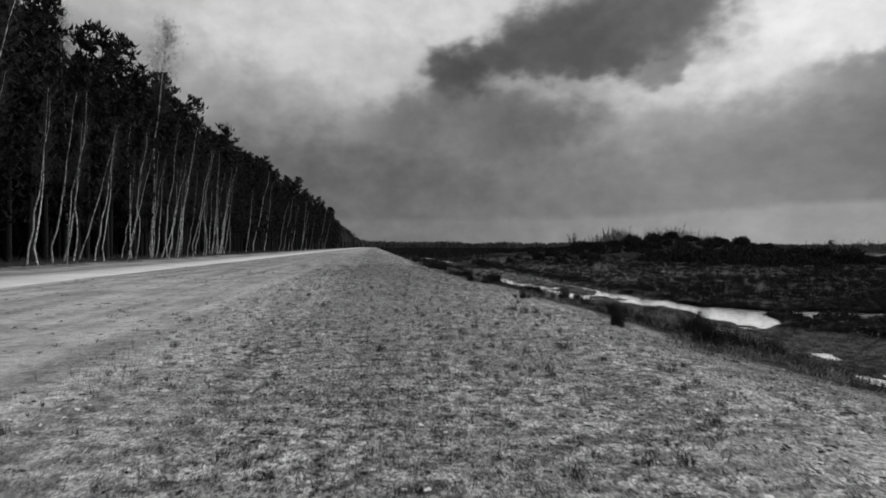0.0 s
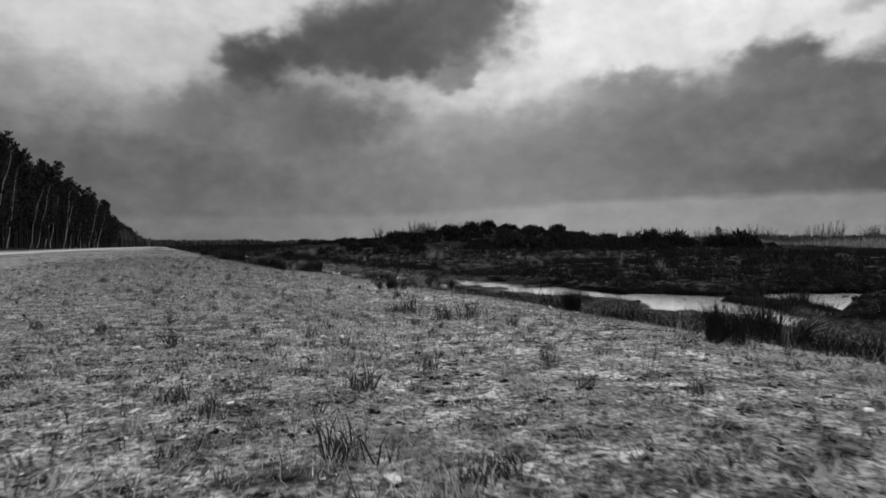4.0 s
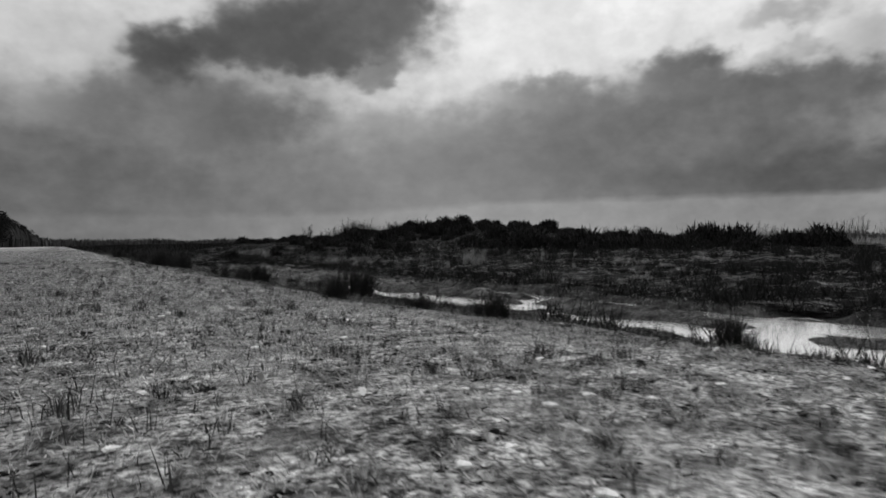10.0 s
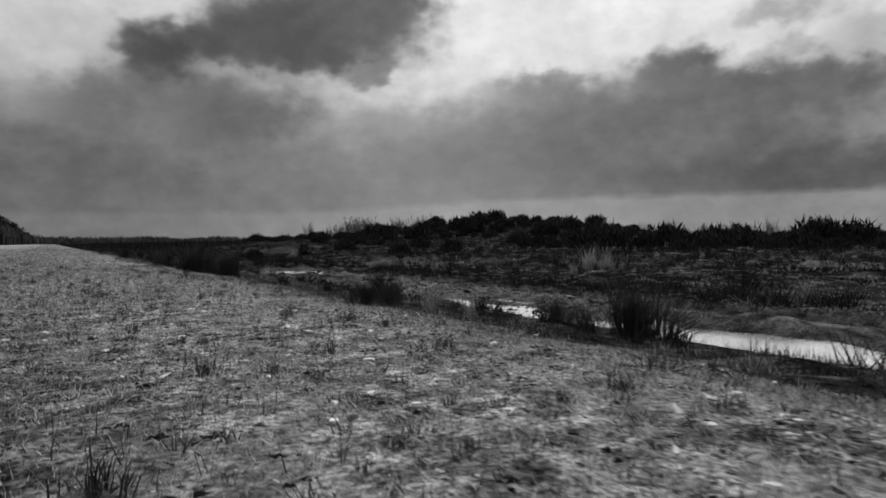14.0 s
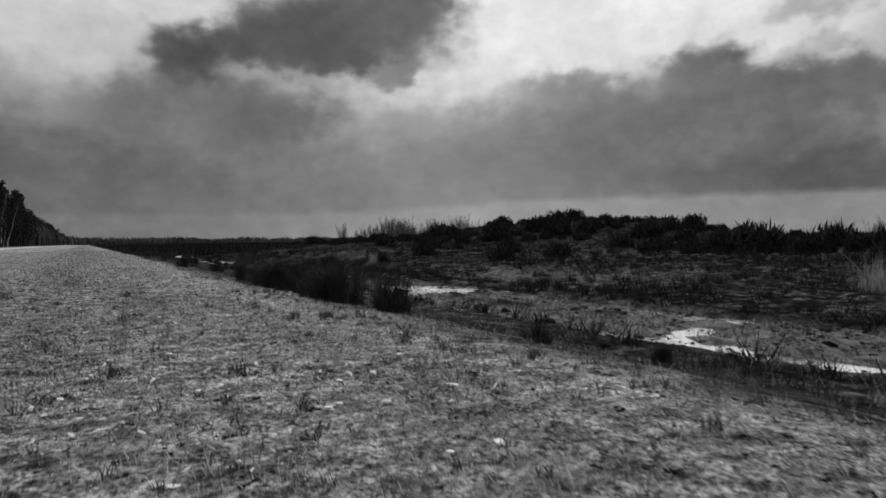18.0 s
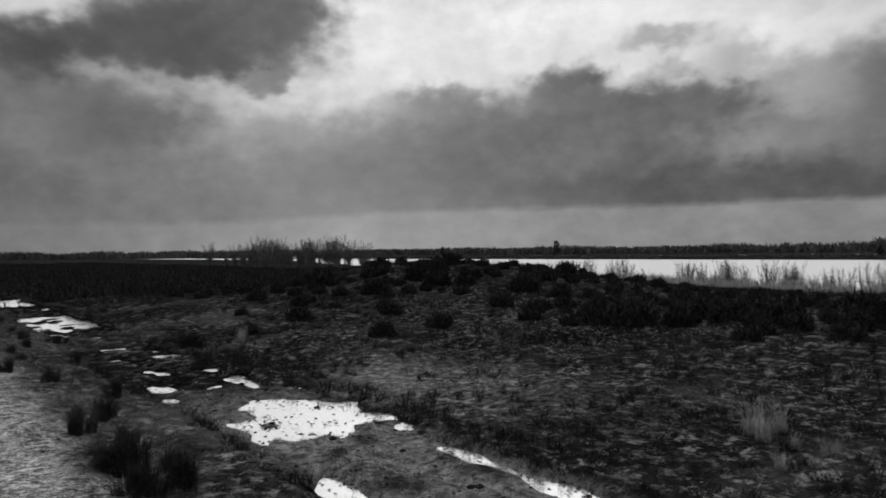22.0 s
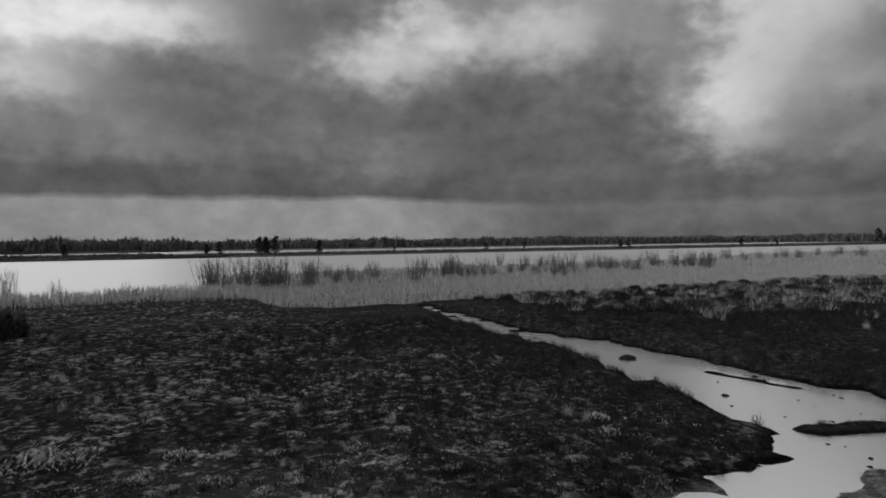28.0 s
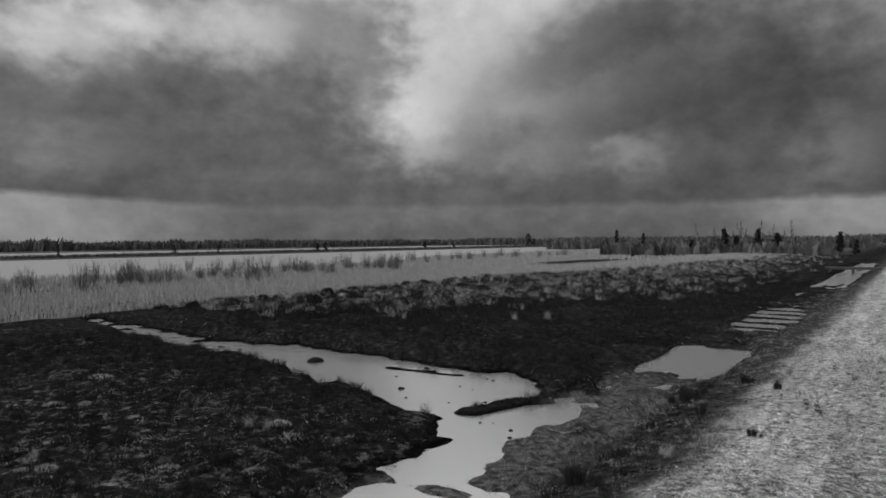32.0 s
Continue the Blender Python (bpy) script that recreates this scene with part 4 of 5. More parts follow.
stuff("reeds", bits, M_REED, "dense bed of bleached reeds along the lake shore", "reeds")
x, y = scatter(12, 46, -150, 12, 1.5, rng)
gap = x - np.maximum(13.0, 23.0 + 0.5 * y) + 4 * fbm(x, y, 7, 77)
keep = (gap > 0) & (x < reed_front(y) + 3) & (height(x, y) > WATER + 0.06) & (fbm(x, y, 3.0, 78) > -0.1) & (rng.random(len(x)) < 0.3 + 0.7 * step(-80, -40, y))
x, y, gap = x[keep], y[keep], gap[keep]
stuff("heather_tussocks", [tufts(x, y, 32, 0.42, 0.48, 0.045, 0.7, rng)], M_HEATH, "dark heather tussocks in front of the reeds", "heather")
keep = rng.random(len(x)) < 0.15 + 0.65 * step(0, 12, gap)
stuff("tussock_grass", [tufts(x[keep] + 0.35, y[keep] + 0.3, 40, 0.42, 0.46, 0.028, 0.8, rng)], M_REED, "pale grass tops standing over the heather tussocks", "grass")
x, y = scatter(239, 257, -420, 480, 0.75, rng)
stuff("spit_scrub", [tufts(x, y, 9, 1.0, 1.3, 0.35, 0.7, rng)], M_LITTER, "low dark scrub along the spit across the lake", "scrub")
x, y = scatter(4.0, 8.2, -40, 24, 7, rng)
keep = (edge_x(x, y) > 4.3) & (height(x, y) > WATER + 0.05) & (fbm(x, y, 2.0, 79) > -0.2)
x, y = x[keep], y[keep]
keep = rng.random(len(x)) < 0.5
stuff("bank_grass", [tufts(x[keep], y[keep], 16, 0.14, 0.12, 0.010, 0.9, rng)], M_STRAW, "rough bleached grass on the ditch bank", "grass")
stuff("bank_sedge", [tufts(x[~keep], y[~keep], 16, 0.14, 0.13, 0.010, 0.8, rng)], M_SHADY, "rough dark sedge on the ditch bank", "sedge")


def tube(path, radii, sides=6):
    """A tapered round stem along a path."""
    path, radii = np.asarray(path, float), np.asarray(radii, float)
    d = np.gradient(path, axis=0)
    d /= np.linalg.norm(d, axis=1)[:, None] + 1e-9
    u = np.cross(d, [0.31, 0.87, 0.12])
    u /= np.linalg.norm(u, axis=1)[:, None] + 1e-9
    w = np.cross(d, u)
    a = np.arange(sides) * 2 * np.pi / sides
    v = path[:, None] + radii[:, None, None] * (np.cos(a)[None, :, None] * u[:, None] + np.sin(a)[None, :, None] * w[:, None])
    k = np.arange(sides)
    f = [np.stack([i * sides + k, i * sides + (k + 1) % sides, (i + 1) * sides + (k + 1) % sides], -1) for i in range(len(path) - 1)]
    f += [np.stack([i * sides + k, (i + 1) * sides + (k + 1) % sides, (i + 1) * sides + k], -1) for i in range(len(path) - 1)]
    return v.reshape(-1, 3), np.concatenate(f)


def thing(name, label, category, group=""):
    return tagged(new(name), label, category, group)


def put(proto, x, y, size=1.0, turn=None, sink=0.0, lean=0.0, least=-9.0):
    """Sets a copy of a thing on the ground."""
    z = max(float(height(np.array([x]), np.array([y]))[0]), least) - sink
    a = random.uniform(0, 360) if turn is None else turn
    return copy_thing(proto, pose(x, y, z, 0, lean, a) @ Matrix.Scale(size, 4))


def place_all(protos, spots, **more):
    """Copies a few prototypes over many spots (x, y, size) and takes the prototypes away."""
    for n, (x, y, size) in enumerate(spots):
        put(protos[n % len(protos)], x, y, size, **more)
    for p in protos:
        for o in (*p.children_recursive, p):
            bpy.data.objects.remove(o)


def rush_clump(seed):
    r = np.random.default_rng(seed)
    n = 400
    bits = []
    hearts = r.normal(0, 0.15, (5, 2))
    for i in range(n):
        hx, hy = hearts[i % 5]
        a, d = r.uniform(0, 2 * np.pi), 0.13 * math.sqrt(r.random())
        x, y = hx + d * math.cos(a), hy + d * math.sin(a)
        tall, out = r.uniform(0.30, 0.80) * (1.1 - 0.9 * math.hypot(hx, hy)), r.uniform(0.1, 0.9)
        tip = np.array([x * (1 + out) + r.normal(0, 0.09), y * (1 + out) + r.normal(0, 0.09), tall])
        mid = np.array([x * (1 + out * 0.3), y * (1 + out * 0.3), tall * 0.55])
        bits.append(tube([(x, y, -0.05), mid, tip], (0.0050, 0.0042, 0.0010), 3))
    stems = merge(bits)
    ob = thing("rush_clump", "dark upright clump of rushes on the ditch bank", "rushes", "rush clumps")
    part("stem_mass", mesh("stem_mass", *stems, M_RUSH), ob, kind="stuff")
    n = 120
    x, y = r.normal(0, 0.22, n), r.normal(0, 0.22, n)
    part("dead_grass", mesh("dead_grass", *blades(x, y, np.zeros(n) - 0.02, r.uniform(0.12, 0.4, n), 0.008, r.uniform(0.5, 1.3, n), r), M_SHADY), ob, "dead bent blades round the foot", kind="stuff")
    return ob


random.seed(3)
spots = [(4.5, 44.2, 0.95), (4.9, 43.3, 0.9), (4.5, 46.3, 0.7), (4.4, 47.8, 0.8), (4.3, 44.6, 0.7), (4.7, 47.6, 0.9), (5.1, 46.6, 0.8), (4.4, 46.5, 0.6), (4.8, 49.0, 0.8), (4.5, 50.5, 0.8), (5.2, 52.0, 0.8), (6.0, 33.2, 0.78), (6.3, 33.5, 0.5), (4.6, 30.4, 0.45),
         (6.6, 24.1, 0.6), (6.9, 23.8, 0.4), (4.6, 27.2, 0.32), (5.3, 29.6, 0.4), (4.7, 35.3, 0.45), (5.4, 37.0, 0.6), (4.3, 35.0, 0.35), (4.65, 15.0, 0.38), (5.7, 14.0, 0.45), (4.3, 20.2, 0.3), (5.9, 18.3, 0.4), (6.3, 26.4, 0.4), (6.2, 34.4, 0.4), (5.6, 39.4, 0.3), (5.2, 40.6, 0.3), (6.9, 16.5, 0.7)]
spots += [(RNG.uniform(4.2, 6.9), y, RNG.uniform(0.3, 0.65)) for y in np.arange(54, 112, 1.7)]
place_all([rush_clump(s) for s in (1, 2, 3)], spots)


def heather_bush(seed):
    r = np.random.default_rng(seed)
    n = 800
    a, e = r.uniform(0, 2 * np.pi, n), np.arccos(r.uniform(0.0, 1, n))
    d = r.uniform(0.55, 1.0, n) * (1 + 0.25 * np.sin(a * 3 + seed) * np.sin(e * 2))
    x, y, z = 0.55 * d * np.sin(e) * np.cos(a), 0.55 * d * np.sin(e) * np.sin(a), 0.50 * d * np.cos(e)
    sprigs = blades(x, y, z, r.uniform(0.10, 0.24, n), 0.06, r.uniform(0.2, 0.9, n), r, plain=True)
    stems = merge([tube([(0.04 * np.cos(t), 0.04 * np.sin(t), -0.05), (0.2 * np.cos(t), 0.2 * np.sin(t), 0.2), (0.38 * np.cos(t), 0.38 * np.sin(t), 0.42)], (0.016, 0.011, 0.005), 4) for t in r.uniform(0, 6.28, 14)])
    ob = thing("heather_bush", "dark rounded heather bush on the heath mound", "bush", "heather bushes on the mound")
    part("foliage", mesh("foliage", *sprigs, M_HEATH), ob, kind="stuff")
    part("stem_mass", mesh("stem_mass", *stems, M_TWIG), ob, kind="stuff")
    return ob


r = np.random.default_rng(23)
spots = [(24 + 12 * k / 17 + r.normal(0, 0.5), 52.5 - 12.5 * k / 17 + r.normal(0, 0.6), r.uniform(1.5, 2.2)) for k in range(0, 18, 2)]
spots += [(30 + 5 * math.sin(k) + r.normal(0, 1), 62 + 1.4 * k, r.uniform(1.2, 1.9)) for k in range(14)]
spots += [(16.5, 64.4, 1.2), (16.6, 57.6, 1.1), (19.6, 57.6, 1.2), (23.2, 55.6, 1.0), (21.0, 50.7, 0.8), (25.6, 49.9, 1.2), (25.6, 46.6, 1.0), (29.0, 44.6, 1.3), (32.1, 43.3, 1.4), (35.2, 40.4, 1.3), (10.5, 61.9, 0.9), (13.2, 62.9, 1.0), (34, 41.5, 1.3), (36.5, 41.8, 1.2), (30.5, 44.5, 1.2), (27.6, 46.2, 1.1)]
while len(spots) < 245:
    k = r.random()
    if k < 0.55:
        x, y = r.normal(35, 5.5), r.uniform(44, 84)
    elif k < 0.8:
        x, y = r.uniform(12, 34), r.uniform(64, 90)
    else:
        x, y = r.uniform(24, 40), r.uniform(40, 58)
    if x > 15 and height(np.array([x]), np.array([y]))[0] > -0.1 and min(np.hypot(x - a, y - b) for a, b, _ in spots) > 1.15:
        spots.append((x, y, r.uniform(0.5, 1.15)))
place_all([heather_bush(s) for s in (1, 2, 3, 4)], spots, sink=0.05)
spots = [(r.uniform(27, 44), r.uniform(-38, 13), r.uniform(0.5, 1.0)) for _ in range(85)]
place_all([heather_bush(s) for s in (5, 6)], [s for s in spots if height(np.array([s[0]]), np.array([s[1]]))[0] > -0.42], sink=0.05)


def straw_tuft(seed, tall, label):
    r = np.random.default_rng(seed)
    n = 150
    x, y = r.normal(0, 0.07, n), r.normal(0, 0.07, n)
    ob = thing("straw_tuft", label, "grass tuft", "bleached grass tufts")
    part("grass", mesh("grass", *blades(x, y, np.zeros(n) - 0.03, tall * (0.3 + 0.9 * r.random(n) ** 2), 0.010, r.uniform(0.05, 0.65, n), r), M_STRAW), ob, kind="stuff")
    part("dead_base", mesh("dead_base", *blades(x * 1.5, y * 1.5, np.zeros(n) - 0.02, 0.25 * tall * r.uniform(0.4, 1.0, n), 0.012, r.uniform(0.7, 1.3, n), r), M_LITTER), ob, "grey flattened base of the tuft", kind="stuff")
    return ob


spots = [(12.6, 62.0, 1.2), (12.2, 61.2, 1.1), (14.2, 42.0, 1.35), (14.5, 41.7, 1.1), (13.9, 41.7, 0.9), (13.7, 41.1, 0.6), (16.5, 37.3, 0.6), (27.6, 4.9, 1.2), (28.6, -2.5, 1.0), (29.6, -2.0, 0.9), (5.5, 22.2, 0.5), (5.7, 22.0, 0.4), (17.9, 31.8, 0.6), (18.0, 3.4, 1.0), (25.8, 1.2, 0.9), (17.0, 25.6, 0.5), (14.3, 25.9, 0.6), (14.0, 25.6, 0.5),
         (12.6, 40.9, 0.6), (20.5, 37.2, 0.6), (19.2, 5.0, 0.8), (21.0, 1.0, 0.7), (5.7, 36.2, 0.6), (5.9, 35.6, 0.5), (24.3, 8.4, 0.7), (31.5, 3.2, 0.9), (33.0, -1.0, 0.9), (20.0, -8.0, 0.9), (16.0, -14.0, 0.9), (24.0, -18.0, 1.0), (14.0, -24.0, 1.0), (19.0, -30.0, 1.0)]
spots += [(x, y, s) for x, y, s in zip(RNG.uniform(25, 43, 14), RNG.uniform(-40, 12, 14), RNG.uniform(0.6, 1.1, 14))] + [(x, y, s) for x, y, s in zip(RNG.uniform(11, 30, 30), RNG.uniform(26, 60, 30), RNG.uniform(0.3, 0.6, 30))]
spots = [q for q in spots if height(np.array([q[0]]), np.array([q[1]]))[0] > WATER + 0.08]
place_all([straw_tuft(s, 0.62, "pale bleached clump of moor grass on the heath") for s in (1, 2, 3)], spots)


def grass_tuft(seed):
    r = np.random.default_rng(seed)
    n = 46
    x, y = r.normal(0, 0.035, n), r.normal(0, 0.035, n)
    ob = thing("grass_tuft", "small dark tuft of coarse grass on the verge", "grass tuft", "dark tufts on the verge")
    part("grass", mesh("grass", *blades(x, y, np.zeros(n) - 0.01, r.uniform(0.05, 0.15, n), 0.006, r.uniform(0.2, 0.9, n), r), M_SHADY), ob, kind="stuff")
    m = 16
    x, y = r.normal(0, 0.04, m), r.normal(0, 0.04, m)
    part("dead_grass", mesh("dead_grass", *blades(x, y, np.zeros(m) - 0.01, r.uniform(0.05, 0.12, m), 0.006, r.uniform(0.5, 1.2, m), r), M_STRAW), ob, "bleached blades in the tuft", kind="stuff")
    return ob


r = np.random.default_rng(31)
spots = [(0.71, 12.44, 1.2), (2.97, 12.45, 1.3), (1.35, 12.0, 1.0), (3.5, 16.7, 1.2), (2.2, 14.6, 1.1), (3.4, 17.3, 1.4), (3.74, 16.7, 1.5), (1.9, 13.8, 1.1), (1.5, 16.2, 1.0)]
while len(spots) < 230:
    x, y = r.uniform(-2.4, 4.0), r.uniform(7, 46)
    if r.random() < 0.25 + 0.75 * step(-0.5, 3.5, x):
        spots.append((x, y, r.uniform(0.4, 0.95)))
place_all([grass_tuft(s) for s in (1, 2, 3, 4)], spots)


def pale_stone(seed):
    r = np.random.default_rng(seed)
    bm = bmesh.new()
    bmesh.ops.create_icosphere(bm, subdivisions=1, radius=0.03)
    for v in bm.verts:
        k = r.uniform(0.75, 1.25)
        v.co = (v.co.x * k * 1.2, v.co.y * k * 0.85, v.co.z * k * 0.38)
    me = bpy.data.meshes.new("stone")
    bm.to_mesh(me)
    bm.free()
    me.materials.append(M_STONE)
    return tagged(new("pale_stone", me), "small flat pale stone lying in the verge grass", "stone", "pale stones on the verge")


spots = []
while len(spots) < 290:
    x, y = r.uniform(-1.2, 3.8), r.uniform(7, 45)
    if r.random() < 0.35 + 0.65 * step(0.2, 2.0, x):
        spots.append((x, y, r.uniform(0.35, 0.95)))
place_all([pale_stone(s) for s in (1, 2, 3, 4, 5)], spots, sink=-0.012)


def peat_clod(seed):
    r = np.random.default_rng(seed)
    bm = bmesh.new()
    bmesh.ops.create_icosphere(bm, subdivisions=2, radius=0.2)
    for v in bm.verts:
        k = 1 + 0.28 * noise.noise(v.co * 9 + Vector((seed, 0, 0)))
        v.co = (v.co.x * k * 1.3, v.co.y * k, v.co.z * k * 0.75)
    me = bpy.data.meshes.new("clod")
    bm.to_mesh(me)
    bm.free()
    me.materials.append(M_PEAT)
    return tagged(new("peat_clod", me), "wet black clod of peat at the water's edge", "peat clod", "peat clods by the water")


spots = [(20.8, 18.0, 1.3), (14.9, 19.6, 0.5), (16.2, 16.6, 0.5), (15.7, 16.8, 0.4)] + [(x, y, s) for x, y, s in zip(r.uniform(6.8, 10.2, 60), r.uniform(36, 54, 60), r.uniform(0.12, 0.4, 60))] + [(x, y, s) for x, y, s in zip(r.uniform(9, 24, 70), r.uniform(15, 22.5, 70), r.uniform(0.08, 0.28, 70))]
place_all([peat_clod(s) for s in (1, 2, 3)], spots, sink=0.01, least=WATER)


def moss_hummock(seed):
    r = np.random.default_rng(seed)
    n = 170
    a, d = r.uniform(0, 2 * np.pi, n), np.sqrt(r.random(n))
    x, y = 0.34 * d * np.cos(a) * 1.4, 0.34 * d * np.sin(a)
    z = 0.10 * (1 - d * d)
    ob = thing("moss_hummock", "pale curled hummock of moss and dead grass", "moss", "pale hummocks on the heath")
    part("moss", mesh("moss", *blades(x, y, z - 0.03, r.uniform(0.05, 0.11, n), 0.03, r.uniform(0.6, 1.3, n), r), M_MOSS), ob, kind="stuff")
    part("dark_base", mesh("dark_base", *blades(x * 1.25, y * 1.25, z * 0 - 0.02, r.uniform(0.05, 0.12, n), 0.03, r.uniform(0.4, 1.0, n), r), M_HEATH), ob, "black heather round its foot", kind="stuff")
    return ob


spots = [(17.0, 37.3, 1.7), (16.4, 36.8, 1.3), (15.0, 35.5, 0.8), (19.0, 36.0, 0.9), (14.2, 34.2, 0.8), (22.0, 25.8, 0.9), (13.1, 25.6, 0.9), (14.0, 25.2, 0.8), (20.6, 34.0, 0.7), (17.0, 39.0, 0.9), (16.8, 36.5, 0.8)] + [(x, y, s) for x, y, s in zip(r.uniform(11, 26, 60), r.uniform(27, 45, 60), r.uniform(0.35, 0.8, 60))]
place_all([moss_hummock(s) for s in (1, 2, 3)], spots)


# ---- trees ----
def pine(seed, tall, bare=0.35, wide=1.0):
    r = np.random.default_rng(seed)
    z = np.linspace(0, tall, 9)
    sway = np.cumsum(r.normal(0, 0.10, (9, 2)), 0) * (np.linspace(0, 1, 9)[:, None])
    path = np.column_stack([sway, z])
    trunk = tube(path, np.linspace(0.15, 0.02, 9) * tall / 13, 7)
    roots, leaves = [], []
    for k in range(46):
        h = bare + (1 - bare) * (k + r.random()) / 46
        reach = (0.50 + 1.7 * (1 - h) ** 0.7) * r.uniform(0.6, 1.15) * wide * tall / 13
        a = r.uniform(0, 2 * np.pi)
        base = np.array([np.interp(h * tall, z, path[:, 0]), np.interp(h * tall, z, path[:, 1]), h * tall])
        tip = base + np.array([np.cos(a) * reach, np.sin(a) * reach, r.uniform(0.05, 0.5) * reach])
        roots.append(tube([base, (base + tip) / 2 - (0, 0, 0.05), tip], (0.03, 0.018, 0.006), 3))
        m = 26
        s = r.uniform(0.25, 1.05, m)[:, None]
        c = base + (tip - base) * s + r.normal(0, 0.16, (m, 3)) * (0.7 + reach * 0.35)
        leaves.append(blades(c[:, 0], c[:, 1], c[:, 2], r.uniform(0.22, 0.5, m), 0.26, r.uniform(0.3, 1.2, m), r, plain=True))
    return trunk, merge(roots), merge(leaves)


def pine_tree(seed, tall, label, group, bare=0.35, wide=1.0):
    trunk, limbs, leaves = pine(seed, tall, bare, wide)
    ob = thing("pine_tree", label, "tree", group)
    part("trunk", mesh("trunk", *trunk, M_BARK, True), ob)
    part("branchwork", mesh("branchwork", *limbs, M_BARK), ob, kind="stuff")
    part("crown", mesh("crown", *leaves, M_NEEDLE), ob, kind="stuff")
    return ob


def birch_tree(seed, tall, label, group, wide=1.0):
    r = np.random.default_rng(seed)
    k = 11
    z = np.linspace(0, tall, k)
    sway = np.cumsum(r.normal(0, 0.11, (k, 2)), 0)
    sway += np.linspace(0, 1, k)[:, None] ** 1.3 * np.array([[0.045 * tall, 0]])
    path = np.column_stack([sway, z])
    trunk = tube(path, np.interp(np.linspace(0, 1, k), [0, 0.05, 1], [0.075, 0.062, 0.010]) * tall / 12, 7)
    limbs, twigs = [], []
    count = 34 if wide == 1.0 else 80
    for n in range(count):
        h = (0.42 if wide == 1.0 else 0.60) + (0.58 if wide == 1.0 else 0.40) * (n + r.random()) / count
        base = np.array([np.interp(h * tall, z, path[:, 0]), np.interp(h * tall, z, path[:, 1]), h * tall])
        a, reach = r.uniform(0, 2 * np.pi), (0.35 + 1.6 * (1 - h)) * r.uniform(0.6, 1.2) * wide * tall / 12
        if wide > 1.0:
            reach = 1.25 * math.sqrt(max(0.12, 1 - ((h - 0.80) / 0.21) ** 2)) * r.uniform(0.6, 1.1) * tall / 12
        tip = base + np.array([np.cos(a) * reach * 0.75, np.sin(a) * reach * 0.75, reach * (1.0 if wide == 1.0 else 0.45)])
        limbs.append(tube([base, (base + tip) / 2 + r.normal(0, 0.06, 3), tip], (0.022, 0.014, 0.005) if wide == 1.0 else (0.014, 0.008, 0.003), 3))
        m = 14 if wide == 1.0 else 110
        c = base + (tip - base) * r.uniform(0.2, 1.05, m)[:, None] + r.normal(0, 0.28 * (wide > 1), (m, 3))
        twigs.append(blades(c[:, 0], c[:, 1], c[:, 2], r.uniform(0.3, 0.9, m) * (tall / 12 if wide == 1.0 else 0.34), 0.012, r.uniform(0.3, 1.0 + 0.38 * (wide > 1), m), r, plain=True))
    ob = thing("birch_tree", label, "tree", group)
    part("trunk", mesh("trunk", *trunk, M_BIRCH, True), ob, "white peeling birch bark")
    part("branchwork", mesh("branchwork", *merge(limbs), M_TWIG), ob, kind="stuff")
    part("twig_crown", mesh("twig_crown", *merge(twigs), M_TWIG), ob, kind="stuff")
    return ob


r = np.random.default_rng(41)
protos = [pine_tree(s, t, "dark pine at the edge of the roadside wood", "pines of the wood edge", b) for s, t, b in ((1, 14.2, 0.3), (2, 15.2, 0.35), (3, 13.2, 0.2), (4, 15.8, 0.4), (5, 12.0, 0.15))]
spots = [(-18.9 - 2.4 * row + r.normal(0, 0.5), y + r.normal(0, 0.6), r.uniform(0.88, 1.12)) for row in (0, 1, 2) for y in np.arange(22, 150, 1.9)]
spots += [(-18.5 - 3.0 * row + r.normal(0, 0.7), y + r.normal(0, 1.0), r.uniform(0.9, 1.15)) for row in (0, 1) for y in np.arange(150, 300, 3.4)]
place_all(protos, spots)
protos = [birch_tree(s, t, "slender leafless white birch leaning out of the wood edge", "birches of the wood edge") for s, t in ((1, 12.0), (2, 13.0), (3, 10.5), (4, 11.5), (5, 9.5), (6, 12.5))]
spots = []
for y in np.arange(26, 84, 3.1):
    # birches stand in small groups from one root
    for _ in range(r.integers(1, 5)):
        spots.append((-16.3 - abs(r.normal(0, 0.8)), y + r.normal(0, 0.55), r.uniform(0.6, 0.98)))
spots += [(-17.4 - abs(r.normal(0, 0.8)), y + r.normal(0, 1.5), r.uniform(0.8, 1.05)) for y in np.arange(84, 260, 8.0)]
for n, (x, y, s) in enumerate(spots):
    put(protos[n % 6], x, y, s, turn=r.normal(10, 35), lean=r.normal(6.0, 2.5))
protos.append(birch_tree(9, 18.0, "tall leafless birch with an airy crown above the wood edge", "birches of the wood edge", 1.7))
put(protos[6], -18.0, 61.0, 1.10, turn=-30)
put(protos[6], -19.2, 74.0, 0.86, turn=100)
put(protos[6], -19.6, 92.0, 0.95, turn=10)
put(protos[6], -20.0, 50.0, 0.92, turn=200)
place_all(protos, [])

def bump(r, x, y, z, w, h):
    """An uneven clump of far crowns."""
    k = 7
    a = np.arange(k) * 2 * np.pi / k
    v = [(x, y, z + h)]
    for lev, s in ((0.78, 0.55), (0.42, 1.0), (-0.05, 0.85)):
        q = w * s * r.uniform(0.75, 1.25, k)
        v += list(zip(x + q * np.cos(a), y + q * np.sin(a), z + h * lev * r.uniform(0.85, 1.15, k)))
    f = [(0, 1 + i, 1 + (i + 1) % k) for i in range(k)]
    for b in (1, 1 + k):
        f += [(b + i, b + k + i, b + k + (i + 1) % k) for i in range(k)] + [(b + i, b + k + (i + 1) % k, b + (i + 1) % k) for i in range(k)]
    return np.array(v), np.array(f)


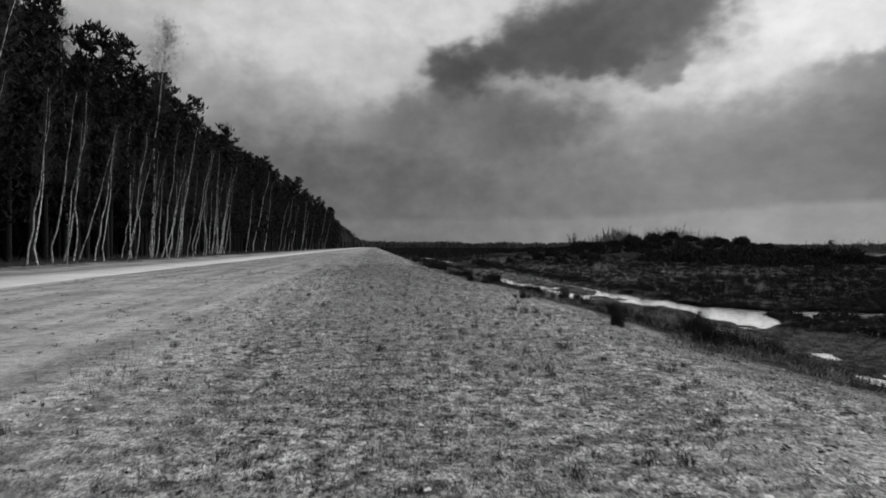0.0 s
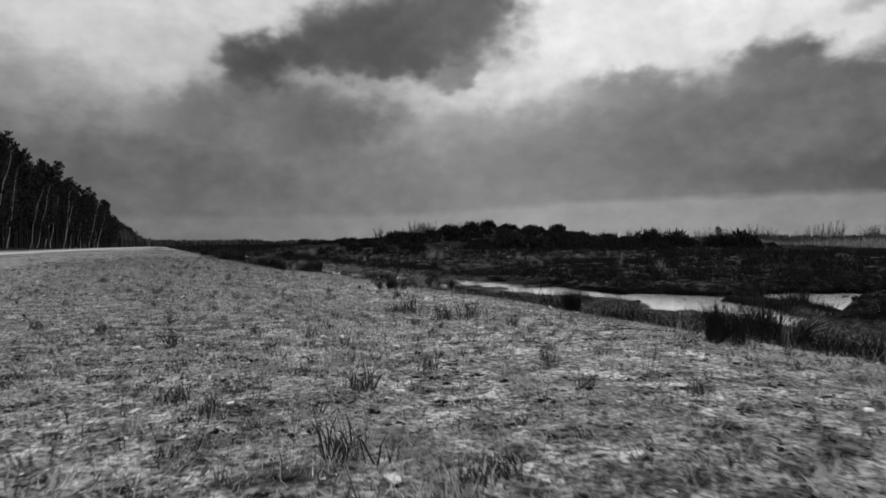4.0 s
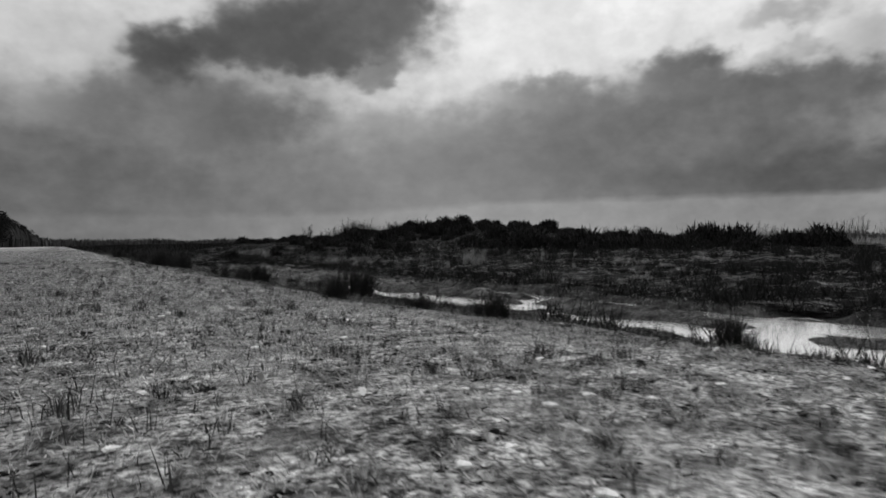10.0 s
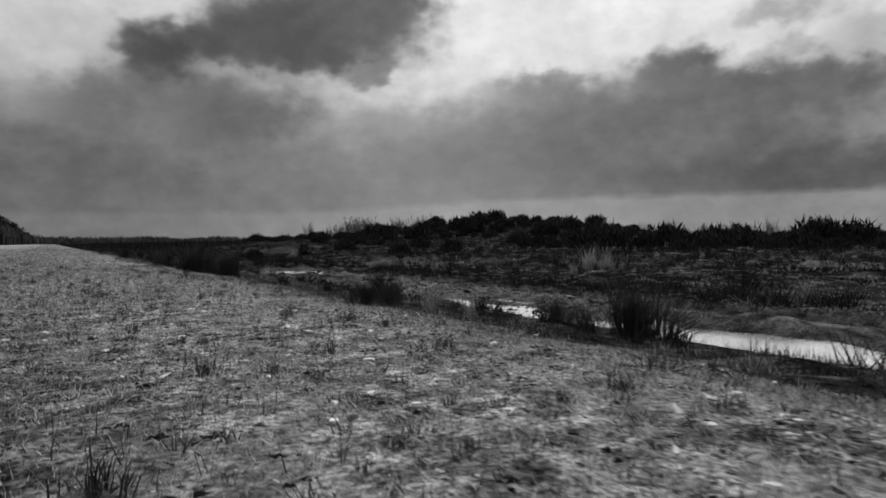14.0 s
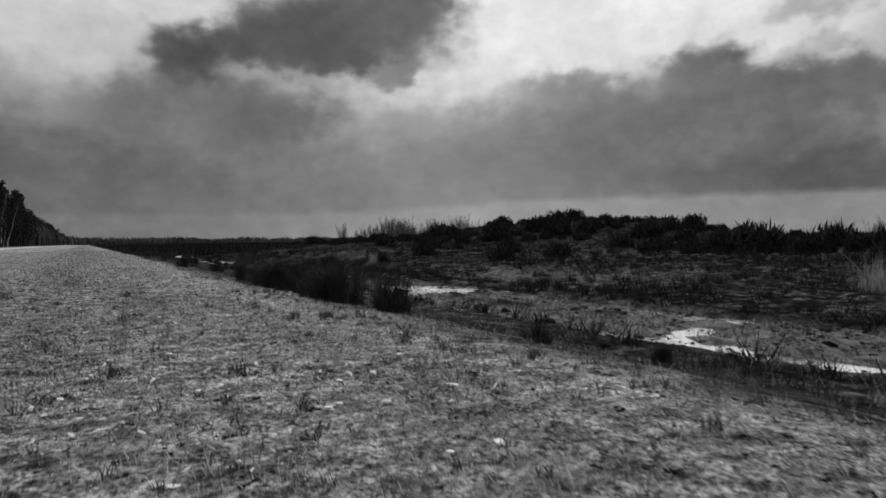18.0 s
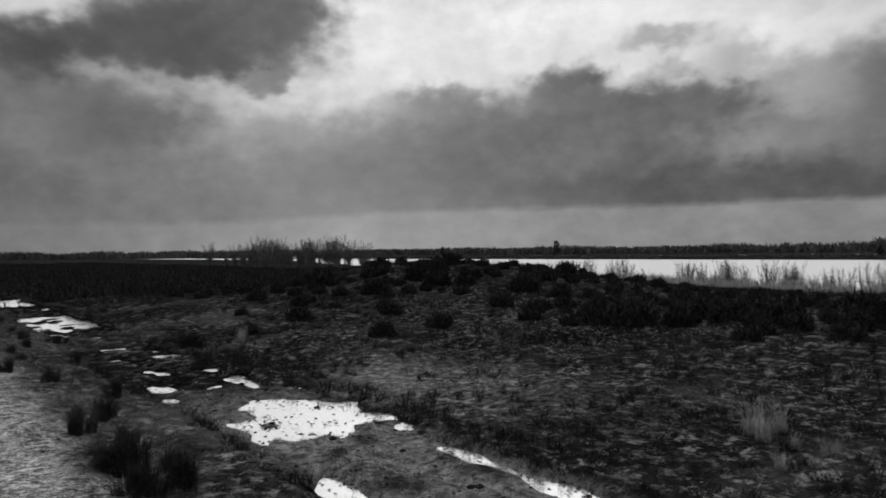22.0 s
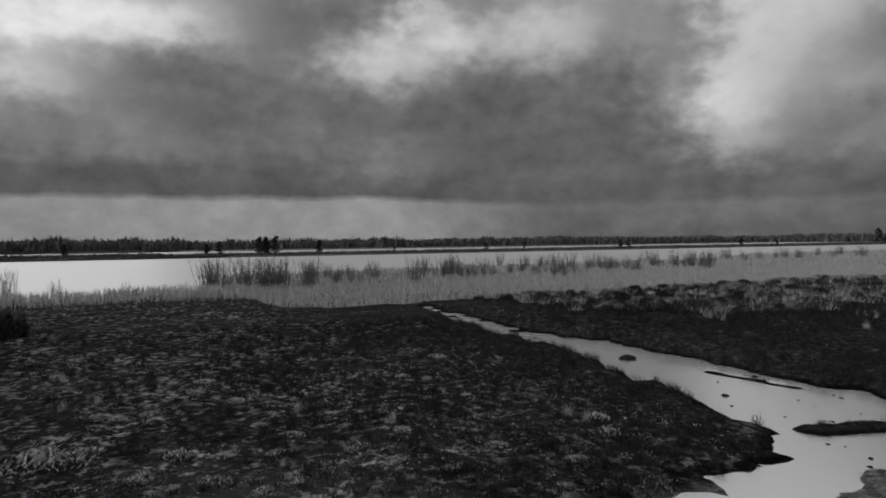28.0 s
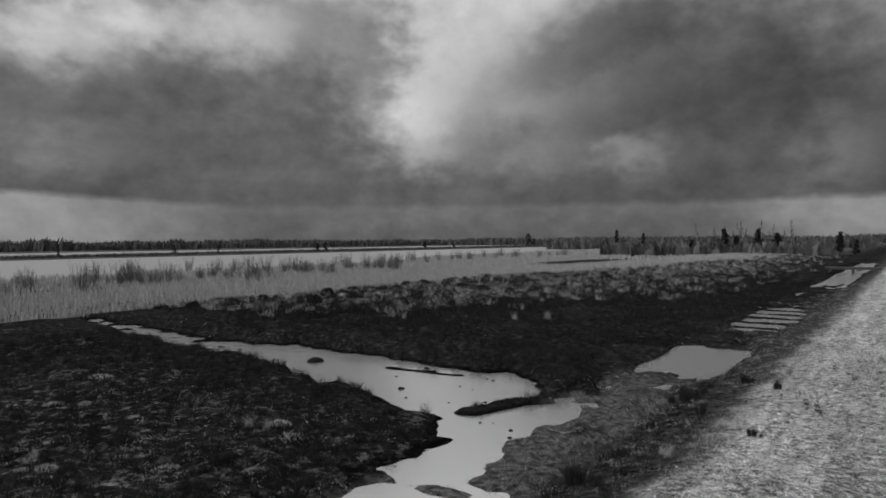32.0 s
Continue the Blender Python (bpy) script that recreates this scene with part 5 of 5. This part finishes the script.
# the depth of the wood, and the wood further up the road
bits_t, bits_l = [], []
for n in range(9):
    t, l, c = pine(100 + n, 12.5, 0.12)
    k = r.permutation(len(c[1]))[: len(c[1]) // 2]
    used, inv = np.unique(c[1][k], return_inverse=True)
    bits_t.append(t)
    bits_l.append((c[0][used], inv.reshape(-1, 3)))
trunks, crowns = [], []
for y in np.arange(10, 320, 2.6):
    for row in range(5):
        x, yy, s = -26.5 - 3.0 * row + r.normal(0, 0.8), y + r.normal(0, 0.9), r.uniform(0.9, 1.15)
        n = r.integers(9)
        trunks.append((bits_t[n][0] * s + (x, yy, 0.2), bits_t[n][1]))
        crowns.append((bits_l[n][0] * s * (1.25, 1.25, 1.08) + (x, yy, 0.2), bits_l[n][1]))
for y in np.arange(300, 660, 4.5):
    for row in range(2):
        x, yy, s = -18.5 - 4.0 * row + r.normal(0, 1.0) - 0.00002 * (y - 300) ** 2, y + r.normal(0, 1.5), r.uniform(0.8, 1.1)
        n = r.integers(9)
        trunks.append((bits_t[n][0] * s + (x, yy, 0.2), bits_t[n][1]))
        crowns.append((bits_l[n][0] * s * (1.4, 1.4, 1) + (x, yy, 0.2), bits_l[n][1]))
for y in np.arange(320, 900, 3.0):
    crowns.append(bump(r, -19 + r.normal(0, 1.5), y, 0, r.uniform(1.6, 3.2), r.uniform(8, 11.5)))
# low dark brush added to black out the sky gaps between the trunks
x, y = scatter(-44, -23, 8, 130, 0.8, rng)
crowns.append(tufts(x, y, 14, 0.9, 2.3, 0.22, 0.6, rng))
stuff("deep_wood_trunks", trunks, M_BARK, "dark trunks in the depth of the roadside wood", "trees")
stuff("deep_wood_crowns", crowns, M_NEEDLE, "black crowns and low filler brush in the depth of the roadside wood", "trees")
x, y = scatter(-30, -15.5, 15, 150, 5, rng)
keep = rng.random(len(x)) < 0.3 + 0.7 * step(-16.0, -17.5, x)
stuff("undergrowth", [tufts(x[keep], y[keep], 7, 0.25, 0.28, 0.02, 0.8, rng)], M_LITTER, "dead bracken and brush under the wood edge", "undergrowth")


def bare_shrub(seed, tall, thick=0.019, label="leafless willow shrub standing in the reeds by the lake", group="shrubs in the reeds"):
    r = np.random.default_rng(seed)
    stems, twigs = [], []
    for k in range(22):
        a, out = r.uniform(0, 2 * np.pi), r.uniform(0.05, 0.42)
        top = tall * r.uniform(0.55, 1.0)
        base = np.array([r.normal(0, 0.28), r.normal(0, 0.28), -0.1])
        tip = base + np.array([np.cos(a) * out * top, np.sin(a) * out * top, top])
        mid = (base + tip) / 2 + np.array([np.cos(a), np.sin(a), 0]) * out * 0.12 * top + r.normal(0, 0.05, 3)
        stems.append(tube([base, mid, tip], (thick, thick * 0.7, thick * 0.3), 4))
        m = 26
        q = r.uniform(0.2, 1.0, m)[:, None]
        c = (1 - q) ** 2 * base + 2 * q * (1 - q) * mid + q * q * tip
        twigs.append(blades(c[:, 0], c[:, 1], c[:, 2], r.uniform(0.2, 0.65, m) * tall / 2.6, thick, r.uniform(0.2, 0.9, m), r, plain=True))
    ob = thing("bare_shrub", label, "shrub", group)
    part("stem_mass", mesh("stem_mass", *merge(stems), M_WILLOW), ob, kind="stuff")
    part("twig_crown", mesh("twig_crown", *merge(twigs), M_WILLOW), ob, kind="stuff")
    return ob


r = np.random.default_rng(53)
# a tall thicket at the corner of the reed bed, then thinner groups along it
spots = [(66 + r.normal(0, 1.2), y + r.normal(0, 0.5), r.uniform(0.95, 1.35)) for y in np.arange(19.5, 29.5, 0.8)]
spots += [(74 + r.normal(0, 4), r.choice([-44, -40, -31, -27, -15, -12, -3, 1, 9, 13, 15]) + r.normal(0, 1.2), r.uniform(0.5, 1.15)) for _ in range(74)]
spots += [(59.5 + r.normal(0, 2.0), r.choice([48, 51, 55, 58, 61, 64, 67, 76, 82, 95]) + r.normal(0, 1.3), r.uniform(0.4, 1.0)) for _ in range(64)]
spots += [(60.0, 46.6, 0.75), (60.4, 44.2, 0.95), (59.6, 41.0, 0.55), (60.1, 36.0, 0.5)]
spots += [(90 + r.normal(0, 8), r.uniform(-140, -20), r.uniform(0.7, 1.1)) for _ in range(40)]
spots = [s for s in spots if height(np.array([s[0]]), np.array([s[1]]))[0] > -1.0]
place_all([bare_shrub(s, 2.9, 0.016) for s in (1, 2, 3, 4)], spots)
spots = [(x, y, s) for x, y, s in zip(r.uniform(70, 104, 44), r.uniform(176, 224, 44), r.uniform(0.7, 1.5, 44))]
place_all([bare_shrub(s, 5.6, 0.05, "leafless birch scrub rising behind the heath", "birch scrub behind the heath") for s in (5, 6)], spots)

# lone pines on the spit across the lake
protos = [pine_tree(s, t, "small dark pine on the low spit across the lake", "pines on the spit", 0.1, 2.2) for s, t in ((21, 6.0), (22, 5.0), (23, 7.0))]
spots = []
for turn_, size in ((40.1, 1.0), (41.0, 0.5), (50.5, 1.1), (46, 0.5), (75.2, 0.7), (76.6, 0.75), (85.5, 0.7), (96.0, 0.85), (96.9, 0.75), (100.2, 1.1), (100.9, 1.3), (101.4, 1.0), (105.4, 0.9), (112.0, 0.45), (120.2, 0.55), (124, 0.4), (132.0, 0.8), (132.9, 0.7), (141.7, 0.8), (144.2, 0.6), (151.0, 1.4), (151.3, 1.0)):
    spots.append((243 + r.normal(0, 1.5), 36 + 241 / math.tan(radians(turn_)), size))
place_all(protos, spots)

# woods on the horizon
def treeline(x0, x1, y0, y1, per, tall):
    x, y = scatter(x0, x1, y0, y1, per, rng)
    swell = 0.9 + 0.25 * fbm(x, y, 40, 45) + 0.2 * field(x, y, 9, 46)
    k = np.repeat(np.arange(len(x)), 10)
    px, py = x[k] + rng.normal(0, 1.4, len(k)), y[k] + rng.normal(0, 1.4, len(k))
    return blades(px, py, np.full(len(k), -0.3), tall * swell[k] * rng.uniform(0.45, 1.05, len(k)), rng.uniform(1.4, 2.6, len(k)), rng.uniform(0.1, 0.45, len(k)), rng)


bits = [treeline(505, 545, -900, 900, 0.055, 9.5), treeline(505, 545, 0, 180, 0.05, 11.5), treeline(-12, 520, 735, 790, 0.05, 9.0), treeline(-80, 520, -640, -605, 0.06, 9.0), treeline(18, 160, -330, -270, 0.05, 6.5), treeline(20, 75, -160, -140, 0.09, 4.5)]
stuff("far_wood", bits, M_HAZYWOOD, "low dark woods along the horizon beyond the lake", "woods")

# a stand of birch and pine beyond the southern heath, and two slim conifers beside it
protos = [birch_tree(s, t, "leafless birch in the stand beyond the southern heath", "birch stand beyond the heath") for s, t in ((31, 8.0), (32, 6.5))]
place_all(protos, [(1.4 + 195 * math.sin(radians(a)), 35 + 195 * math.cos(radians(a)) + r.normal(0, 4), r.uniform(0.75, 1.15)) for a in np.arange(165.6, 172.6, 0.24)])
protos = [pine_tree(s, t, "small dark pine in the stand beyond the southern heath", "pines beyond the heath", 0.1, w) for s, t, w in ((33, 5.5, 1.6), (34, 6.0, 1.2))]
place_all(protos, [(1.4 + 190 * math.sin(radians(a)), 35 + 190 * math.cos(radians(a)), q) for a, q in ((164.6, 0.8), (167.2, 1.15), (168.0, 0.9), (169.6, 1.1), (171.0, 1.0), (175.2, 0.95), (176.3, 0.7), (162.5, 0.6))])
protos = [pine_tree(35, 8.0, "slim upright conifer on the far shore", "slim conifers", 0.05, 0.9)]
place_all(protos, [(1.4 + 230 * math.sin(radians(a)), 35 + 230 * math.cos(radians(a)), q) for a, q in ((157.6, 0.65), (158.5, 1.0), (160.7, 0.85))])


def plank(name, x, y, z, lx, ly, lz, mat, parent, label=""):
    """A sawn board with slightly bevelled edges, centred on x, y, z."""
    bm = bmesh.new()
    bmesh.ops.create_cube(bm, size=1.0)
    bmesh.ops.scale(bm, vec=(lx, ly, lz), verts=bm.verts)
    bmesh.ops.bevel(bm, geom=bm.edges[:], offset=min(lx, ly, lz) * 0.12, segments=1, affect="EDGES")
    bmesh.ops.translate(bm, vec=(x, y, z), verts=bm.verts)
    me = bpy.data.meshes.new(name)
    bm.to_mesh(me)
    bm.free()
    me.materials.append(mat)
    return part(name, me, parent, label)


# the low timber bridge over the ditch, far down the verge
M_TIMBER = material("weathered_timber", 0.03, 0.09, 18.0, rough=0.85, bump=0.3, random=0.5)
bridge = thing("footbridge", "low dark timber footbridge crossing the ditch", "bridge")
bridge.matrix_world = pose(8.4, -66.0, -0.45)
for side in (-0.8, 0.8):
    plank("beam", 0, side, 0.62, 6.4, 0.22, 0.26, M_TIMBER, bridge)
    for px in (-2.7, 0, 2.7):
        plank("post", px, side, 0.2, 0.22, 0.2, 0.62, M_TIMBER, bridge)
for k in range(30):
    plank("deck_board", -3.1 + k * 0.214, 0, 0.78, 0.19, 1.9, 0.05, M_TIMBER, bridge)
